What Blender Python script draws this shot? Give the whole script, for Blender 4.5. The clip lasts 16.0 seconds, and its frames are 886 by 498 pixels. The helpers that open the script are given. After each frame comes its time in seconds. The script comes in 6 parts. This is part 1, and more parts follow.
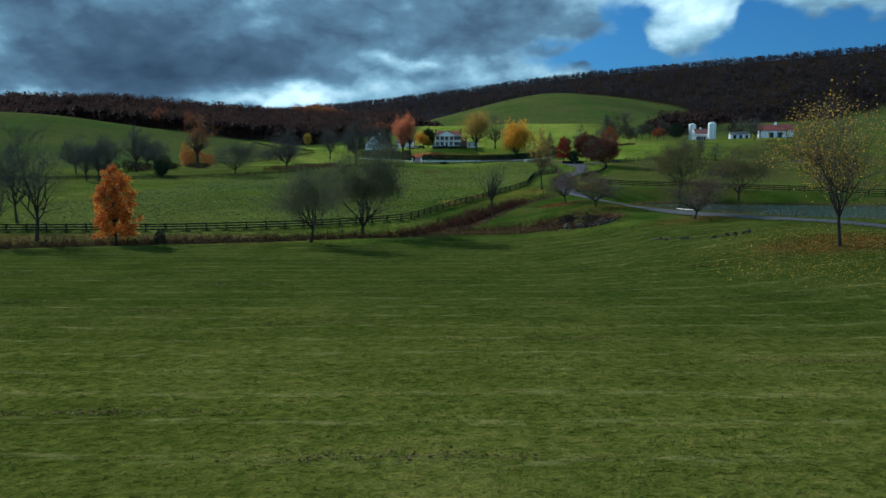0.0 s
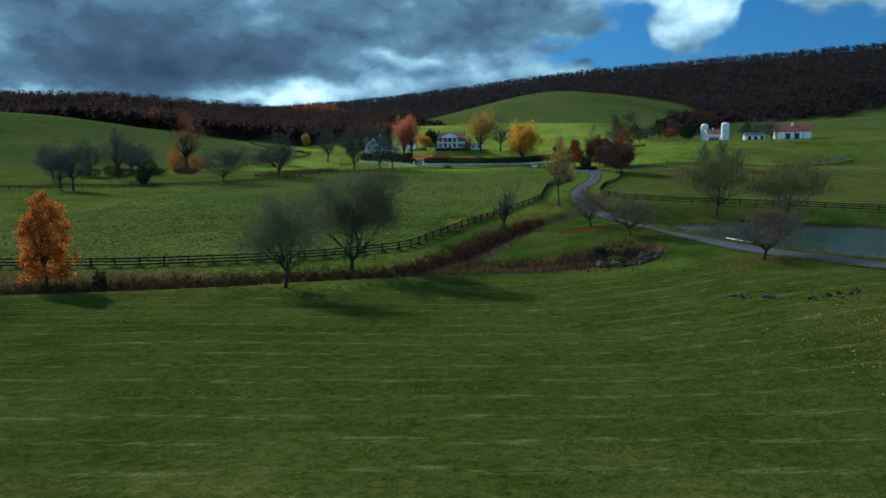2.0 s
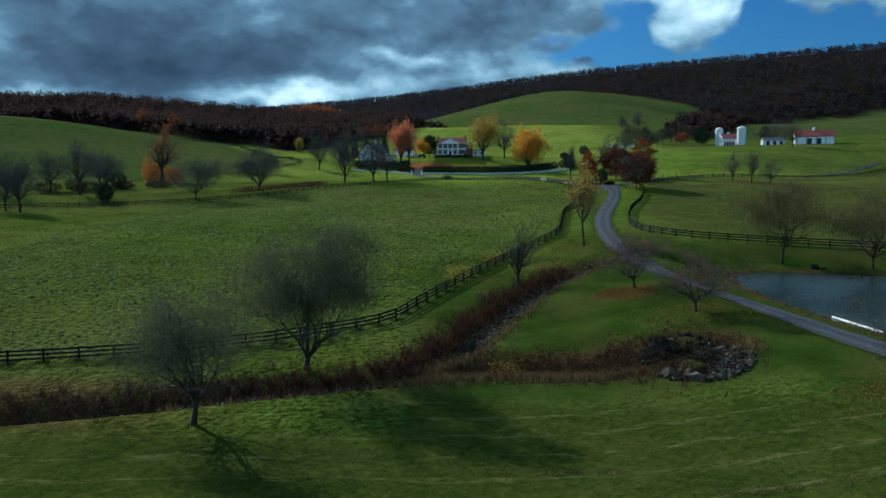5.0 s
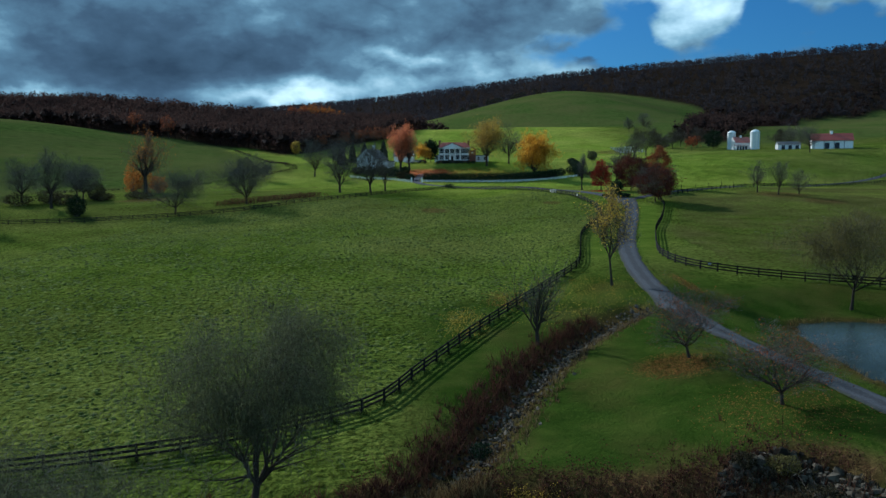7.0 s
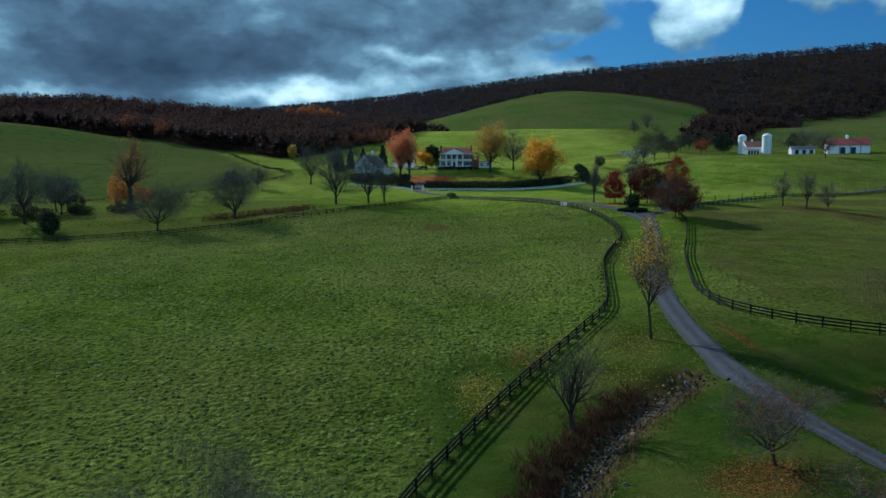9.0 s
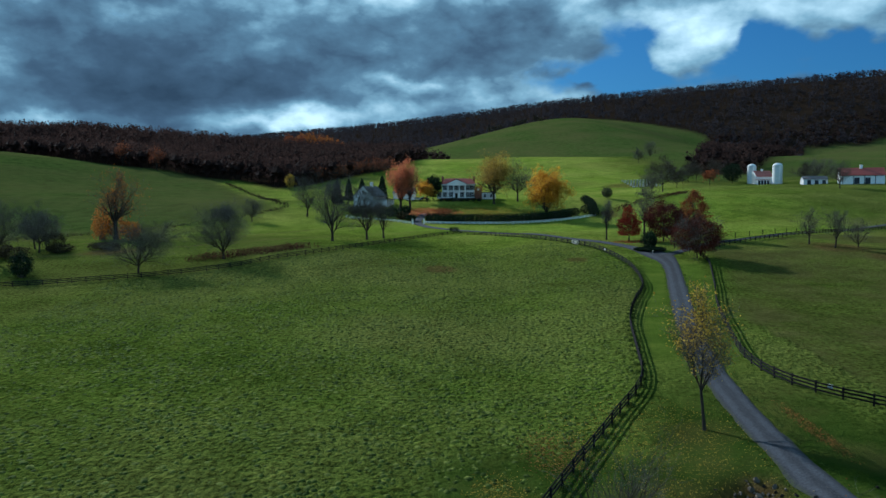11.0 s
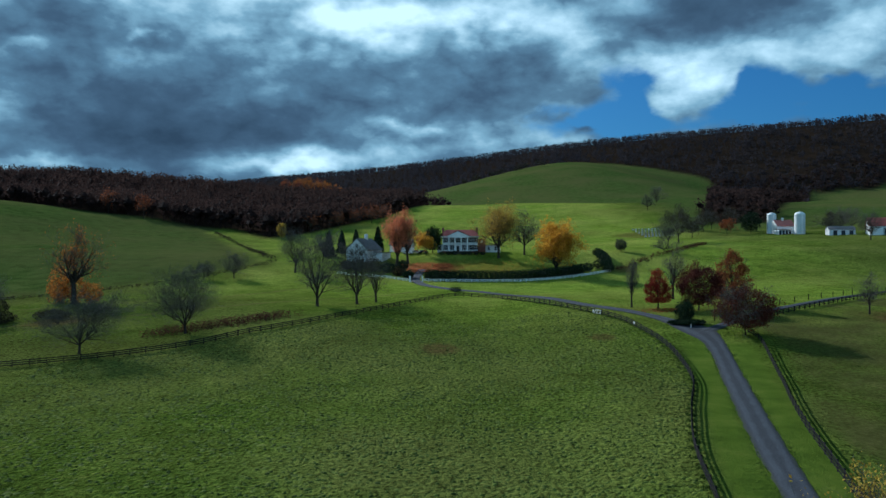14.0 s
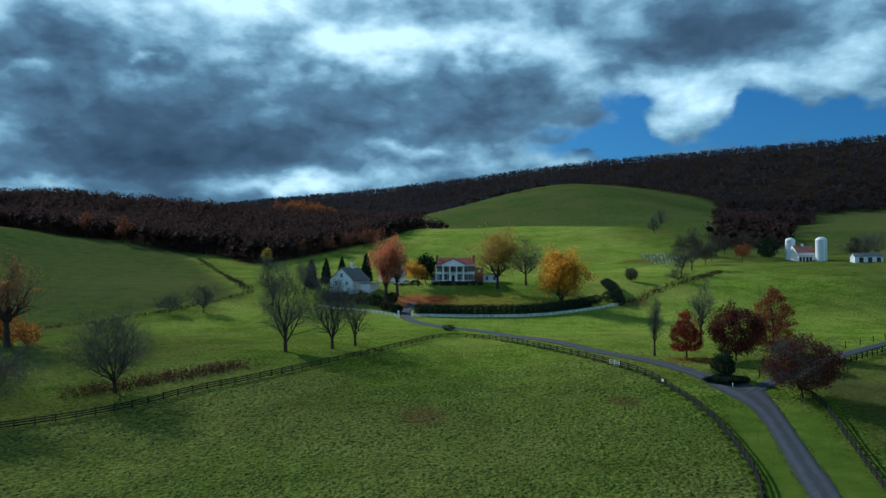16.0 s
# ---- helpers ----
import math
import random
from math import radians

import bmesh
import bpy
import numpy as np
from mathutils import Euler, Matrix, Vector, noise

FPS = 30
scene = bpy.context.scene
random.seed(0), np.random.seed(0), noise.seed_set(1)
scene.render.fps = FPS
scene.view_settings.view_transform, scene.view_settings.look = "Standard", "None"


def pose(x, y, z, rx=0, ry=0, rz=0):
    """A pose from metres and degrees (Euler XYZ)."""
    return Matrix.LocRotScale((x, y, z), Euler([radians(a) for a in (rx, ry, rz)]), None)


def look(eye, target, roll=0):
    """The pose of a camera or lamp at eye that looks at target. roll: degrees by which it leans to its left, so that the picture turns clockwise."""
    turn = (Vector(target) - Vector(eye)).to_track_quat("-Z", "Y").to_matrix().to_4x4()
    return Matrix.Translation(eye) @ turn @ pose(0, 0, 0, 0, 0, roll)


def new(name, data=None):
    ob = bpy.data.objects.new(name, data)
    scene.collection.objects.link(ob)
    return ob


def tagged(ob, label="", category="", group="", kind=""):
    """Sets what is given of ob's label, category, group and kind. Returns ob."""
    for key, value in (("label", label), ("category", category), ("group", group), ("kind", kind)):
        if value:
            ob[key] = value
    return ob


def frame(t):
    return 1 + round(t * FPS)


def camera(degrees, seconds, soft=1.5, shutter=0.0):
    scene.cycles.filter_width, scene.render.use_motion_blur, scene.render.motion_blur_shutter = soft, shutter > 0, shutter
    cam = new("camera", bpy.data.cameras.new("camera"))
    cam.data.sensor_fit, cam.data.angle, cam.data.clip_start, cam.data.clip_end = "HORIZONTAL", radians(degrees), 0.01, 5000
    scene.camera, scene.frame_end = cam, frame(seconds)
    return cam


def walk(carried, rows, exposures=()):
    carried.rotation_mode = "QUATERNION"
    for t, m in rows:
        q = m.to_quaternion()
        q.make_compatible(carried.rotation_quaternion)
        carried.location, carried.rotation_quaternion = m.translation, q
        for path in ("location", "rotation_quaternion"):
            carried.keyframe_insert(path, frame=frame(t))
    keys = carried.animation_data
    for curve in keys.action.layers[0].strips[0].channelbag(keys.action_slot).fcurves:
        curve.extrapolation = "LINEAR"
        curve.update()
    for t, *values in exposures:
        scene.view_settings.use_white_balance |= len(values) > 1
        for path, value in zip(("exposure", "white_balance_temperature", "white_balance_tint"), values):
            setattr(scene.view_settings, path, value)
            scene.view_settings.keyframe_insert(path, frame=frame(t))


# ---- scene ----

# ---------------------------------------------------------------- camera
EXPOSURE = 0.38
cam = camera(59.1, 16.0, soft=1.5)
walk(cam, [
    (0.0, pose(0.00, 0.00, 16.50, 85.21, 0, -0.01)),
    (0.5, pose(-0.12, 5.00, 17.36, 85.17, 0, 0.05)),
    (1.0, pose(-0.23, 10.20, 18.31, 85.12, 0, 0.09)),
    (1.5, pose(-0.34, 15.48, 19.24, 85.07, 0, 0.15)),
    (2.0, pose(-0.41, 20.75, 20.14, 85.03, 0, 0.16)),
    (2.5, pose(-0.40, 25.89, 21.07, 85.00, 0, 0.15)),
    (3.0, pose(-0.31, 30.87, 22.09, 84.99, 0, 0.15)),
    (3.5, pose(-0.13, 35.80, 23.06, 84.97, 0, 0.16)),
    (4.0, pose(0.06, 40.64, 24.00, 84.94, 0, 0.16)),
    (6.5, pose(0.05, 66.37, 28.50, 84.95, 0, 0.34)),
    (7.0, pose(-0.03, 70.99, 29.52, 84.92, 0, 0.34)),
    (7.5, pose(-0.20, 75.50, 30.55, 84.89, 0, 0.34)),
    (8.0, pose(-0.52, 79.88, 31.60, 84.89, 0, 0.35)),
    (8.5, pose(-0.89, 84.11, 32.64, 84.88, 0, 0.34)),
    (9.0, pose(-1.13, 88.00, 33.54, 84.85, 0, 0.32)),
    (11.5, pose(-2.34, 107.41, 37.30, 87.35, 0, 0.31)),
    (12.0, pose(-2.51, 111.45, 38.06, 87.88, 0, 0.30)),
    (12.5, pose(-2.61, 115.84, 38.88, 88.39, 0, 0.28)),
    (13.0, pose(-2.58, 120.99, 39.77, 88.91, 0, 0.29)),
    (13.5, pose(-2.43, 127.07, 40.71, 89.41, 0, 0.35)),
    (14.0, pose(-2.15, 133.96, 41.62, 89.84, 0, 0.37)),
    (14.5, pose(-1.72, 141.45, 42.52, 90.30, 0, 0.33)),
    (15.0, pose(-1.14, 149.25, 43.40, 90.74, 0, 0.35)),
    (15.5, pose(-0.46, 157.12, 44.22, 91.12, 0, 0.37)),
    (16.0, pose(0.23, 165.00, 45.04, 91.41, 0, 0.36)),
], exposures=[(0.0, EXPOSURE, 5450, 8), (1.5, EXPOSURE, 5400, 8), (4.0, EXPOSURE - 0.12, 5350, 8), (9.0, EXPOSURE - 0.14, 5320, 8), (16.0, EXPOSURE - 0.22, 5250, 8)])

# ---------------------------------------------------------------- sky and sun
SUN_FROM = Vector((-0.66, 0.75, 0.56)).normalized()


class Nodes:
    """Short hand for node trees."""

    def __init__(self, tree):
        self.tree = tree
        tree.nodes.clear()

    def add(self, kind, **settings):
        node = self.tree.nodes.new(kind)
        for key, value in settings.items():
            if key in node.inputs:
                self.put(node.inputs[key], value)
        return node

    def put(self, socket, value):
        if isinstance(value, bpy.types.NodeSocket):
            self.tree.links.new(value, socket)
        elif isinstance(value, (tuple, list)) and len(value) == 3 and socket.type == "RGBA":
            socket.default_value = (*value, 1.0)
        else:
            socket.default_value = value

    def math(self, op, a, b=0.0, c=None, clamp=False):
        node = self.tree.nodes.new("ShaderNodeMath")
        node.operation, node.use_clamp = op, clamp
        self.put(node.inputs[0], a)
        self.put(node.inputs[1], b)
        if c is not None:
            self.put(node.inputs[2], c)
        return node.outputs[0]

    def noise(self, vector, scale, detail=4.0, rough=0.55, warp=0.0):
        node = self.tree.nodes.new("ShaderNodeTexNoise")
        self.put(node.inputs["Vector"], vector)
        for key, value in (("Scale", scale), ("Detail", detail), ("Roughness", rough), ("Distortion", warp)):
            node.inputs[key].default_value = value
        return node.outputs[0]

    def scaled(self, vector, sx, sy, sz, move=(0, 0, 0)):
        node = self.tree.nodes.new("ShaderNodeMapping")
        self.put(node.inputs["Vector"], vector)
        node.inputs["Scale"].default_value = (sx, sy, sz)
        node.inputs["Location"].default_value = move
        return node.outputs[0]

    def ramp(self, value, stops, ease="LINEAR"):
        node = self.tree.nodes.new("ShaderNodeValToRGB")
        self.put(node.inputs[0], value)
        band = node.color_ramp
        band.interpolation = ease
        while len(band.elements) < len(stops):
            band.elements.new(0.5)
        for e, (at, col) in zip(band.elements, stops):
            e.position = at
            e.color = (col, col, col, 1) if isinstance(col, (int, float)) else (*col, 1)
        return node.outputs[0]

    def mix(self, k, a, b, mode="MIX"):
        node = self.tree.nodes.new("ShaderNodeMix")
        node.data_type, node.blend_type = "RGBA", mode
        self.put(node.inputs[0], k)
        self.put(node.inputs[6], a)
        self.put(node.inputs[7], b)
        return node.outputs[2]


def make_world():
    world = bpy.data.worlds.new("sky")
    world.use_nodes = True
    scene.world = world
    n = Nodes(world.node_tree)
    sky = n.add("ShaderNodeTexSky")
    sky.sky_type, sky.sun_disc = "NISHITA", False
    sky.sun_elevation, sky.sun_rotation = math.asin(SUN_FROM.z), math.atan2(SUN_FROM.x, SUN_FROM.y)
    d = n.add("ShaderNodeTexCoord").outputs["Generated"]
    xyz = n.add("ShaderNodeSeparateXYZ", Vector=d)
    x, y, z = xyz.outputs
    ahead = n.math("MAXIMUM", y, 0.05)
    u, v = n.math("DIVIDE", x, ahead), n.math("DIVIDE", z, ahead)

    def spot(cu, cv, ru, rv):
        """A soft oval in the sky."""
        a = n.math("POWER", n.math("DIVIDE", n.math("SUBTRACT", u, cu), ru), 2.0)
        b = n.math("POWER", n.math("DIVIDE", n.math("SUBTRACT", v, cv), rv), 2.0)
        return n.math("EXPONENT", n.math("MULTIPLY", n.math("ADD", a, b), -1.0))

    def bend(sx, sz, detail):
        """Two wandering offsets that make the edges of the clouds ragged."""
        t = n.add("ShaderNodeTexNoise", Vector=n.scaled(d, sx, sx, sz, (2.0, 5.0, 1.0)), Scale=1.0, Detail=detail, Roughness=0.5)
        c = n.add("ShaderNodeSeparateColor", Color=t.outputs["Color"])
        return n.math("SUBTRACT", c.outputs[0], 0.5), n.math("SUBTRACT", c.outputs[1], 0.5)

    (au, av), (bu, bv) = bend(6.0, 11.0, 3.0), bend(24.0, 36.0, 4.0)
    u = n.math("ADD", u, n.math("MULTIPLY_ADD", au, 0.13, n.math("MULTIPLY", bu, 0.055)))
    v = n.math("ADD", v, n.math("MULTIPLY_ADD", av, 0.065, n.math("MULTIPLY", bv, 0.034)))
    big = n.noise(n.scaled(d, 4.6, 4.6, 9.5, (0.7, 0.2, 1.1)), 1.0, 7.0, 0.50, 0.25)
    small = n.noise(n.scaled(d, 15.0, 15.0, 27.0, (3.1, 1.7, 0.4)), 1.0, 8.0, 0.57, 0.15)
    puff = n.math("ABSOLUTE", n.math("SUBTRACT", n.noise(n.scaled(d, 10.0, 10.0, 17.0, (6.0, 2.2, 4.0)), 1.0, 4.0, 0.50, 0.1), 0.5))
    light = n.math("MULTIPLY_ADD", n.math("SUBTRACT", big, 0.5), 0.95, 0.475)
    light = n.math("ADD", light, n.math("MULTIPLY", n.math("SUBTRACT", small, 0.5), 0.52))
    light = n.math("ADD", light, n.math("MULTIPLY", n.math("SUBTRACT", puff, 0.09), 0.80))
    banks = ((-0.385, 0.163, 0.26, 0.055, -0.20), (0.063, 0.238, 0.080, 0.032, -0.22), (-0.125, 0.206, 0.12, 0.035, -0.12),
             (0.316, 0.284, 0.10, 0.020, -0.14), (0.237, 0.250, 0.05, 0.014, -0.10), (0.40, 0.307, 0.08, 0.018, -0.14), (-0.53, 0.300, 0.08, 0.025, -0.10),
             (-0.11, 0.286, 0.065, 0.034, 0.48), (0.027, 0.300, 0.080, 0.022, 0.32), (0.135, 0.274, 0.055, 0.032, 0.28), (-0.247, 0.340, 0.04, 0.020, 0.18),
             (0.0, 0.380, 0.70, 0.060, 0.22), (-0.33, 0.300, 0.12, 0.028, 0.12), (-0.374, 0.268, 0.020, 0.008, 0.26), (-0.56, 0.264, 0.04, 0.008, 0.22),
             (-0.205, 0.104, 0.095, 0.014, 0.40), (-0.537, 0.111, 0.09, 0.009, 0.24), (-0.045, 0.154, 0.050, 0.009, 0.26), (-0.10, 0.127, 0.16, 0.020, 0.10),
             (0.295, 0.208, 0.055, 0.036, 0.24), (0.43, 0.250, 0.08, 0.026, 0.24), (0.54, 0.270, 0.10, 0.040, 0.14), (0.187, 0.153, 0.025, 0.009, -0.30), (0.30, 0.275, 0.30, 0.080, 0.09), (-0.60, 0.340, 0.16, 0.050, 0.16))
    for cu, cv, ru, rv, k in banks:
        light = n.math("ADD", light, n.math("MULTIPLY", spot(cu, cv, ru, rv), k))
    cloud = n.ramp(light, [(0.06, (0.036, 0.062, 0.092)), (0.30, (0.066, 0.112, 0.158)), (0.48, (0.118, 0.208, 0.268)), (0.62, (0.25, 0.41, 0.47)), (0.74, (0.46, 0.64, 0.67)), (0.90, (0.78, 0.96, 0.96))])
    # clouds opposite the sun are lit from the front
    cloud = n.mix(1.0, cloud, n.ramp(n.math("MULTIPLY_ADD", y, -0.5, 0.5), [(0.35, 0.45), (0.85, 1.0)], "EASE"), "MULTIPLY")
    gap = n.math("MULTIPLY", spot(0.295, 0.208, 0.050, 0.034), -1.1)
    for cu, cv, ru, rv, k in ((0.215, 0.195, 0.040, 0.032, 1.0), (0.200, 0.158, 0.06, 0.018, 0.9), (0.389, 0.199, 0.040, 0.034, 0.9), (0.48, 0.196, 0.10, 0.024, 0.9),
                              (0.34, 0.160, 0.18, 0.018, 0.9), (0.57, 0.196, 0.10, 0.022, 0.8), (0.187, 0.153, 0.025, 0.009, -1.0)):
        gap = n.math("ADD", gap, n.math("MULTIPLY", spot(cu, cv, ru, rv), k))
    gap = n.math("ADD", gap, n.math("MULTIPLY", n.math("SUBTRACT", small, 0.5), 1.5))
    gap = n.ramp(gap, [(0.22, 0.0), (0.84, 1.0)], "EASE")
    blue = n.mix(1.0, sky.outputs[0], (0.0072, 0.0180, 0.0280), "MULTIPLY")
    col = n.mix(gap, cloud, blue)
    back = n.add("ShaderNodeBackground", Color=col, Strength=2.05)
    n.tree.links.new(back.outputs[0], n.add("ShaderNodeOutputWorld").inputs[0])


make_world()
lamp = bpy.data.lights.new("sun", "SUN")
lamp.energy, lamp.angle, lamp.color = 4.9, radians(0.6), (1.0, 0.93, 0.80)
new("sun", lamp).matrix_world = look((0, 0, 300), Vector((0, 0, 300)) - SUN_FROM)

# ---------------------------------------------------------------- materials
def surface(name, dark, pale, scale=1.0, rough=0.85, bump=0.4, fine=9.0, metal=0.0, per_piece=0.0, spread=(0.3, 0.7), stretch=(1, 1, 1), thin=0.0):
    """A matt surface with variation at two scales and fine relief. per_piece varies each piece; thin lets light through leaves."""
    m = bpy.data.materials.new(name)
    m.use_nodes = True
    n = Nodes(m.node_tree)
    at = n.scaled(n.add("ShaderNodeTexCoord").outputs["Object"], *stretch)
    coarse, grain = n.noise(at, scale, 4.0), n.noise(at, scale * fine, 6.0, 0.65)
    k = n.math("ADD", n.math("MULTIPLY", coarse, 0.55), n.math("MULTIPLY", grain, 0.45))
    if per_piece:
        own = n.add("ShaderNodeObjectInfo").outputs["Random"]
        isle = n.add("ShaderNodeNewGeometry").outputs["Random Per Island"]
        own = n.math("FRACT", n.math("ADD", own, isle))
        k = n.math("ADD", k, n.math("MULTIPLY", n.math("SUBTRACT", own, 0.5), per_piece))
    col = n.ramp(k, [(spread[0], dark), (spread[1], pale)])
    b = n.add("ShaderNodeBsdfPrincipled")
    n.put(b.inputs["Base Color"], col)
    n.put(b.inputs["Roughness"], rough)
    n.put(b.inputs["Metallic"], metal)
    n.put(b.inputs["Specular IOR Level"], 0.04 if thin or per_piece else 0.06 if rough >= 0.9 else 0.25)
    if bump:
        rel = n.add("ShaderNodeBump", Height=grain, Strength=bump, Distance=0.03)
        n.put(b.inputs["Normal"], rel.outputs[0])
    out = n.add("ShaderNodeOutputMaterial")
    if thin:
        t = n.add("ShaderNodeBsdfTranslucent")
        n.put(t.inputs[0], col)
        mixed = n.add("ShaderNodeMixShader")
        n.put(mixed.inputs[0], thin)
        n.tree.links.new(b.outputs[0], mixed.inputs[1])
        n.tree.links.new(t.outputs[0], mixed.inputs[2])
        n.tree.links.new(mixed.outputs[0], out.inputs[0])
    else:
        n.tree.links.new(b.outputs[0], out.inputs[0])
    return m


def make_ground():
    """Grassland: mown hay field, pasture, lawn, worn banks, woodland floor, by masks laid over the plan."""
    m = bpy.data.materials.new("grassland")
    m.use_nodes = True
    n = Nodes(m.node_tree)
    at = n.add("ShaderNodeTexCoord").outputs["Object"]

    def mask(name):
        a = n.add("ShaderNodeAttribute")
        a.attribute_name = name
        return a.outputs["Fac"]

    broad, mid = n.noise(at, 0.022, 3.0), n.noise(at, 0.16, 4.0, 0.6)
    tuft, blade = n.noise(at, 1.35, 6.0, 0.76, 0.2), n.noise(n.scaled(at, 1, 1, 0.3), 6.5, 4.0, 0.75)
    both = n.math("ADD", n.math("MULTIPLY", tuft, 0.5), n.math("ADD", n.math("MULTIPLY", blade, 0.22), n.math("MULTIPLY", mid, 0.28)))
    # clumps darken the colour for the shade that the hummocks throw
    clump = n.ramp(n.noise(n.scaled(at, 1, 0.9, 1, (5, 2, 0)), 1.7, 4.0, 0.65, 0.2), [(0.32, 1.45), (0.44, 1.08), (0.52, 0.92), (0.58, 0.60), (0.64, 0.40)])
    pasture = n.ramp(both, [(0.36, (0.021, 0.033, 0.005)), (0.46, (0.052, 0.079, 0.011)), (0.55, (0.083, 0.113, 0.017)), (0.66, (0.150, 0.160, 0.034))])
    pasture = n.mix(n.ramp(broad, [(0.40, 0.0), (0.66, 0.65)]), pasture, (0.112, 0.120, 0.030))
    pasture = n.mix(1.0, pasture, clump, "MULTIPLY")
    patch = n.ramp(n.noise(n.scaled(at, 1, 0.8, 1, (11, 4, 0)), 0.055, 5.0, 0.62, 0.5), [(0.38, 0.82), (0.50, 0.97), (0.62, 1.07)])
    pasture = n.mix(1.0, pasture, patch, "MULTIPLY")
    worn_hill = n.ramp(n.noise(n.scaled(at, 1.0, 0.8, 1.0), 0.0075, 4.0, 0.55, 0.3), [(0.34, 0.80), (0.52, 1.0), (0.66, 1.10)])
    pasture = n.mix(1.0, pasture, worn_hill, "MULTIPLY")
    lawn = n.ramp(n.math("ADD", n.math("MULTIPLY", mid, 0.6), n.math("MULTIPLY", blade, 0.4)), [(0.36, (0.018, 0.036, 0.005)), (0.50, (0.036, 0.062, 0.009)), (0.64, (0.066, 0.082, 0.016))])
    lawn = n.mix(n.ramp(n.noise(at, 0.09, 4.0, 0.6), [(0.48, 0.0), (0.66, 0.55)]), lawn, (0.078, 0.068, 0.020))
    # hay field: pale windrows left by the mower, olive stubble between
    rows = n.noise(n.scaled(at, 0.012, 0.36, 0.3), 1.0, 4.0, 0.65, 0.5)
    streak = n.noise(n.scaled(at, 0.45, 2.0, 1.0), 1.0, 5.0, 0.75)
    hay = n.ramp(n.math("ADD", n.math("MULTIPLY", both, 0.78), n.math("MULTIPLY", rows, 0.22)), [(0.38, (0.032, 0.044, 0.007)), (0.48, (0.074, 0.090, 0.014)), (0.60, (0.156, 0.150, 0.034))])
    speck = n.ramp(n.noise(n.scaled(at, 1, 1.6, 1), 2.3, 4.0, 0.75, 0.6), [(0.36, 0.45), (0.48, 1.0), (0.60, 1.0), (0.70, 1.5)])
    hay = n.mix(1.0, hay, speck, "MULTIPLY")
    # the part nearest the stream has grown again, dark and green
    fresh = n.ramp(both, [(0.38, (0.017, 0.029, 0.005)), (0.48, (0.036, 0.053, 0.009)), (0.62, (0.069, 0.082, 0.016))])
    far_part = n.add("ShaderNodeSeparateXYZ", Vector=at).outputs[1]
    far_part = n.math("ADD", n.math("DIVIDE", n.math("SUBTRACT", far_part, 30.0), 34.0), n.math("MULTIPLY", n.math("SUBTRACT", broad, 0.5), 1.6))
    hay = n.mix(n.math("MULTIPLY", n.ramp(far_part, [(0.0, 0.0), (1.0, 1.0)], "EASE"), 0.85), hay, fresh)
    band = n.add("ShaderNodeTexWave", Vector=at, Scale=0.0873, Distortion=2.6, Detail=3.0)
    band.inputs["Detail Scale"].default_value = 0.7
    band.bands_direction = "Y"
    windrow = n.math("MULTIPLY", n.ramp(band.outputs["Fac"], [(0.80, 0.0), (0.97, 1.0)]), n.ramp(streak, [(0.50, 0.0), (0.62, 1.0)]))
    hay = n.mix(n.math("MULTIPLY", windrow, 0.36), hay, (0.250, 0.235, 0.090))
    bank = n.ramp(both, [(0.36, (0.022, 0.014, 0.008)), (0.50, (0.062, 0.038, 0.016)), (0.64, (0.150, 0.098, 0.040))])
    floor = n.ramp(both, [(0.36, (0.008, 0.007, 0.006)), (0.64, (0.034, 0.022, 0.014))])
    col = n.mix(mask("mown"), pasture, hay)
    col = n.mix(mask("lawn"), col, lawn)
    # dry olive grass of the east field, and the trodden paths of the paddock
    # mown verge on both sides of the drive
    mown_verge = n.ramp(n.math("ADD", n.math("MULTIPLY", mid, 0.6), n.math("MULTIPLY", blade, 0.4)), [(0.36, (0.046, 0.074, 0.010)), (0.50, (0.074, 0.112, 0.014)), (0.64, (0.108, 0.136, 0.022))])
    col = n.mix(mask("verge"), col, mown_verge)
    # sun patch on the meadow and the paddock round the house, brightened in the colour
    col = n.mix(n.math("MULTIPLY", mask("sunlit"), 0.9), col, n.mix(1.0, col, (2.25, 2.20, 1.80), "MULTIPLY"))
    # the hills' darker grass, with some cloud shade put into its colour
    shaded_sward = n.ramp(n.math("ADD", n.math("MULTIPLY", mid, 0.5), n.math("MULTIPLY", tuft, 0.5)), [(0.36, (0.025, 0.042, 0.010)), (0.50, (0.047, 0.073, 0.016)), (0.64, (0.076, 0.094, 0.026))])
    shaded_sward = n.mix(n.ramp(n.noise(at, 0.012, 5.0, 0.55, 0.4), [(0.38, 0.0), (0.64, 0.60)]), shaded_sward, (0.084, 0.080, 0.028))
    col = n.mix(mask("hill"), col, shaded_sward)
    olive = n.ramp(both, [(0.36, (0.030, 0.034, 0.010)), (0.50, (0.062, 0.064, 0.018)), (0.64, (0.110, 0.100, 0.034))])
    col = n.mix(n.math("MULTIPLY", mask("dry"), n.ramp(n.noise(at, 0.045, 5.0, 0.65, 0.4), [(0.36, 0.15), (0.60, 0.95)])), col, olive)
    col = n.mix(n.math("MULTIPLY", mask("trail"), n.ramp(mid, [(0.30, 0.2), (0.60, 0.9)])), col, (0.105, 0.084, 0.034))
    worn = n.math("MULTIPLY", mask("bank"), n.ramp(mid, [(0.30, 0.5), (0.55, 1.0)]))
    col = n.mix(worn, col, bank)
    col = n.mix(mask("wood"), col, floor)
    b = n.add("ShaderNodeBsdfDiffuse")
    n.put(b.inputs["Color"], col)
    tame = n.math("MAXIMUM", mask("mown"), n.math("MAXIMUM", n.math("MAXIMUM", mask("lawn"), mask("verge")), n.math("MAXIMUM", mask("dry"), mask("hill"))))
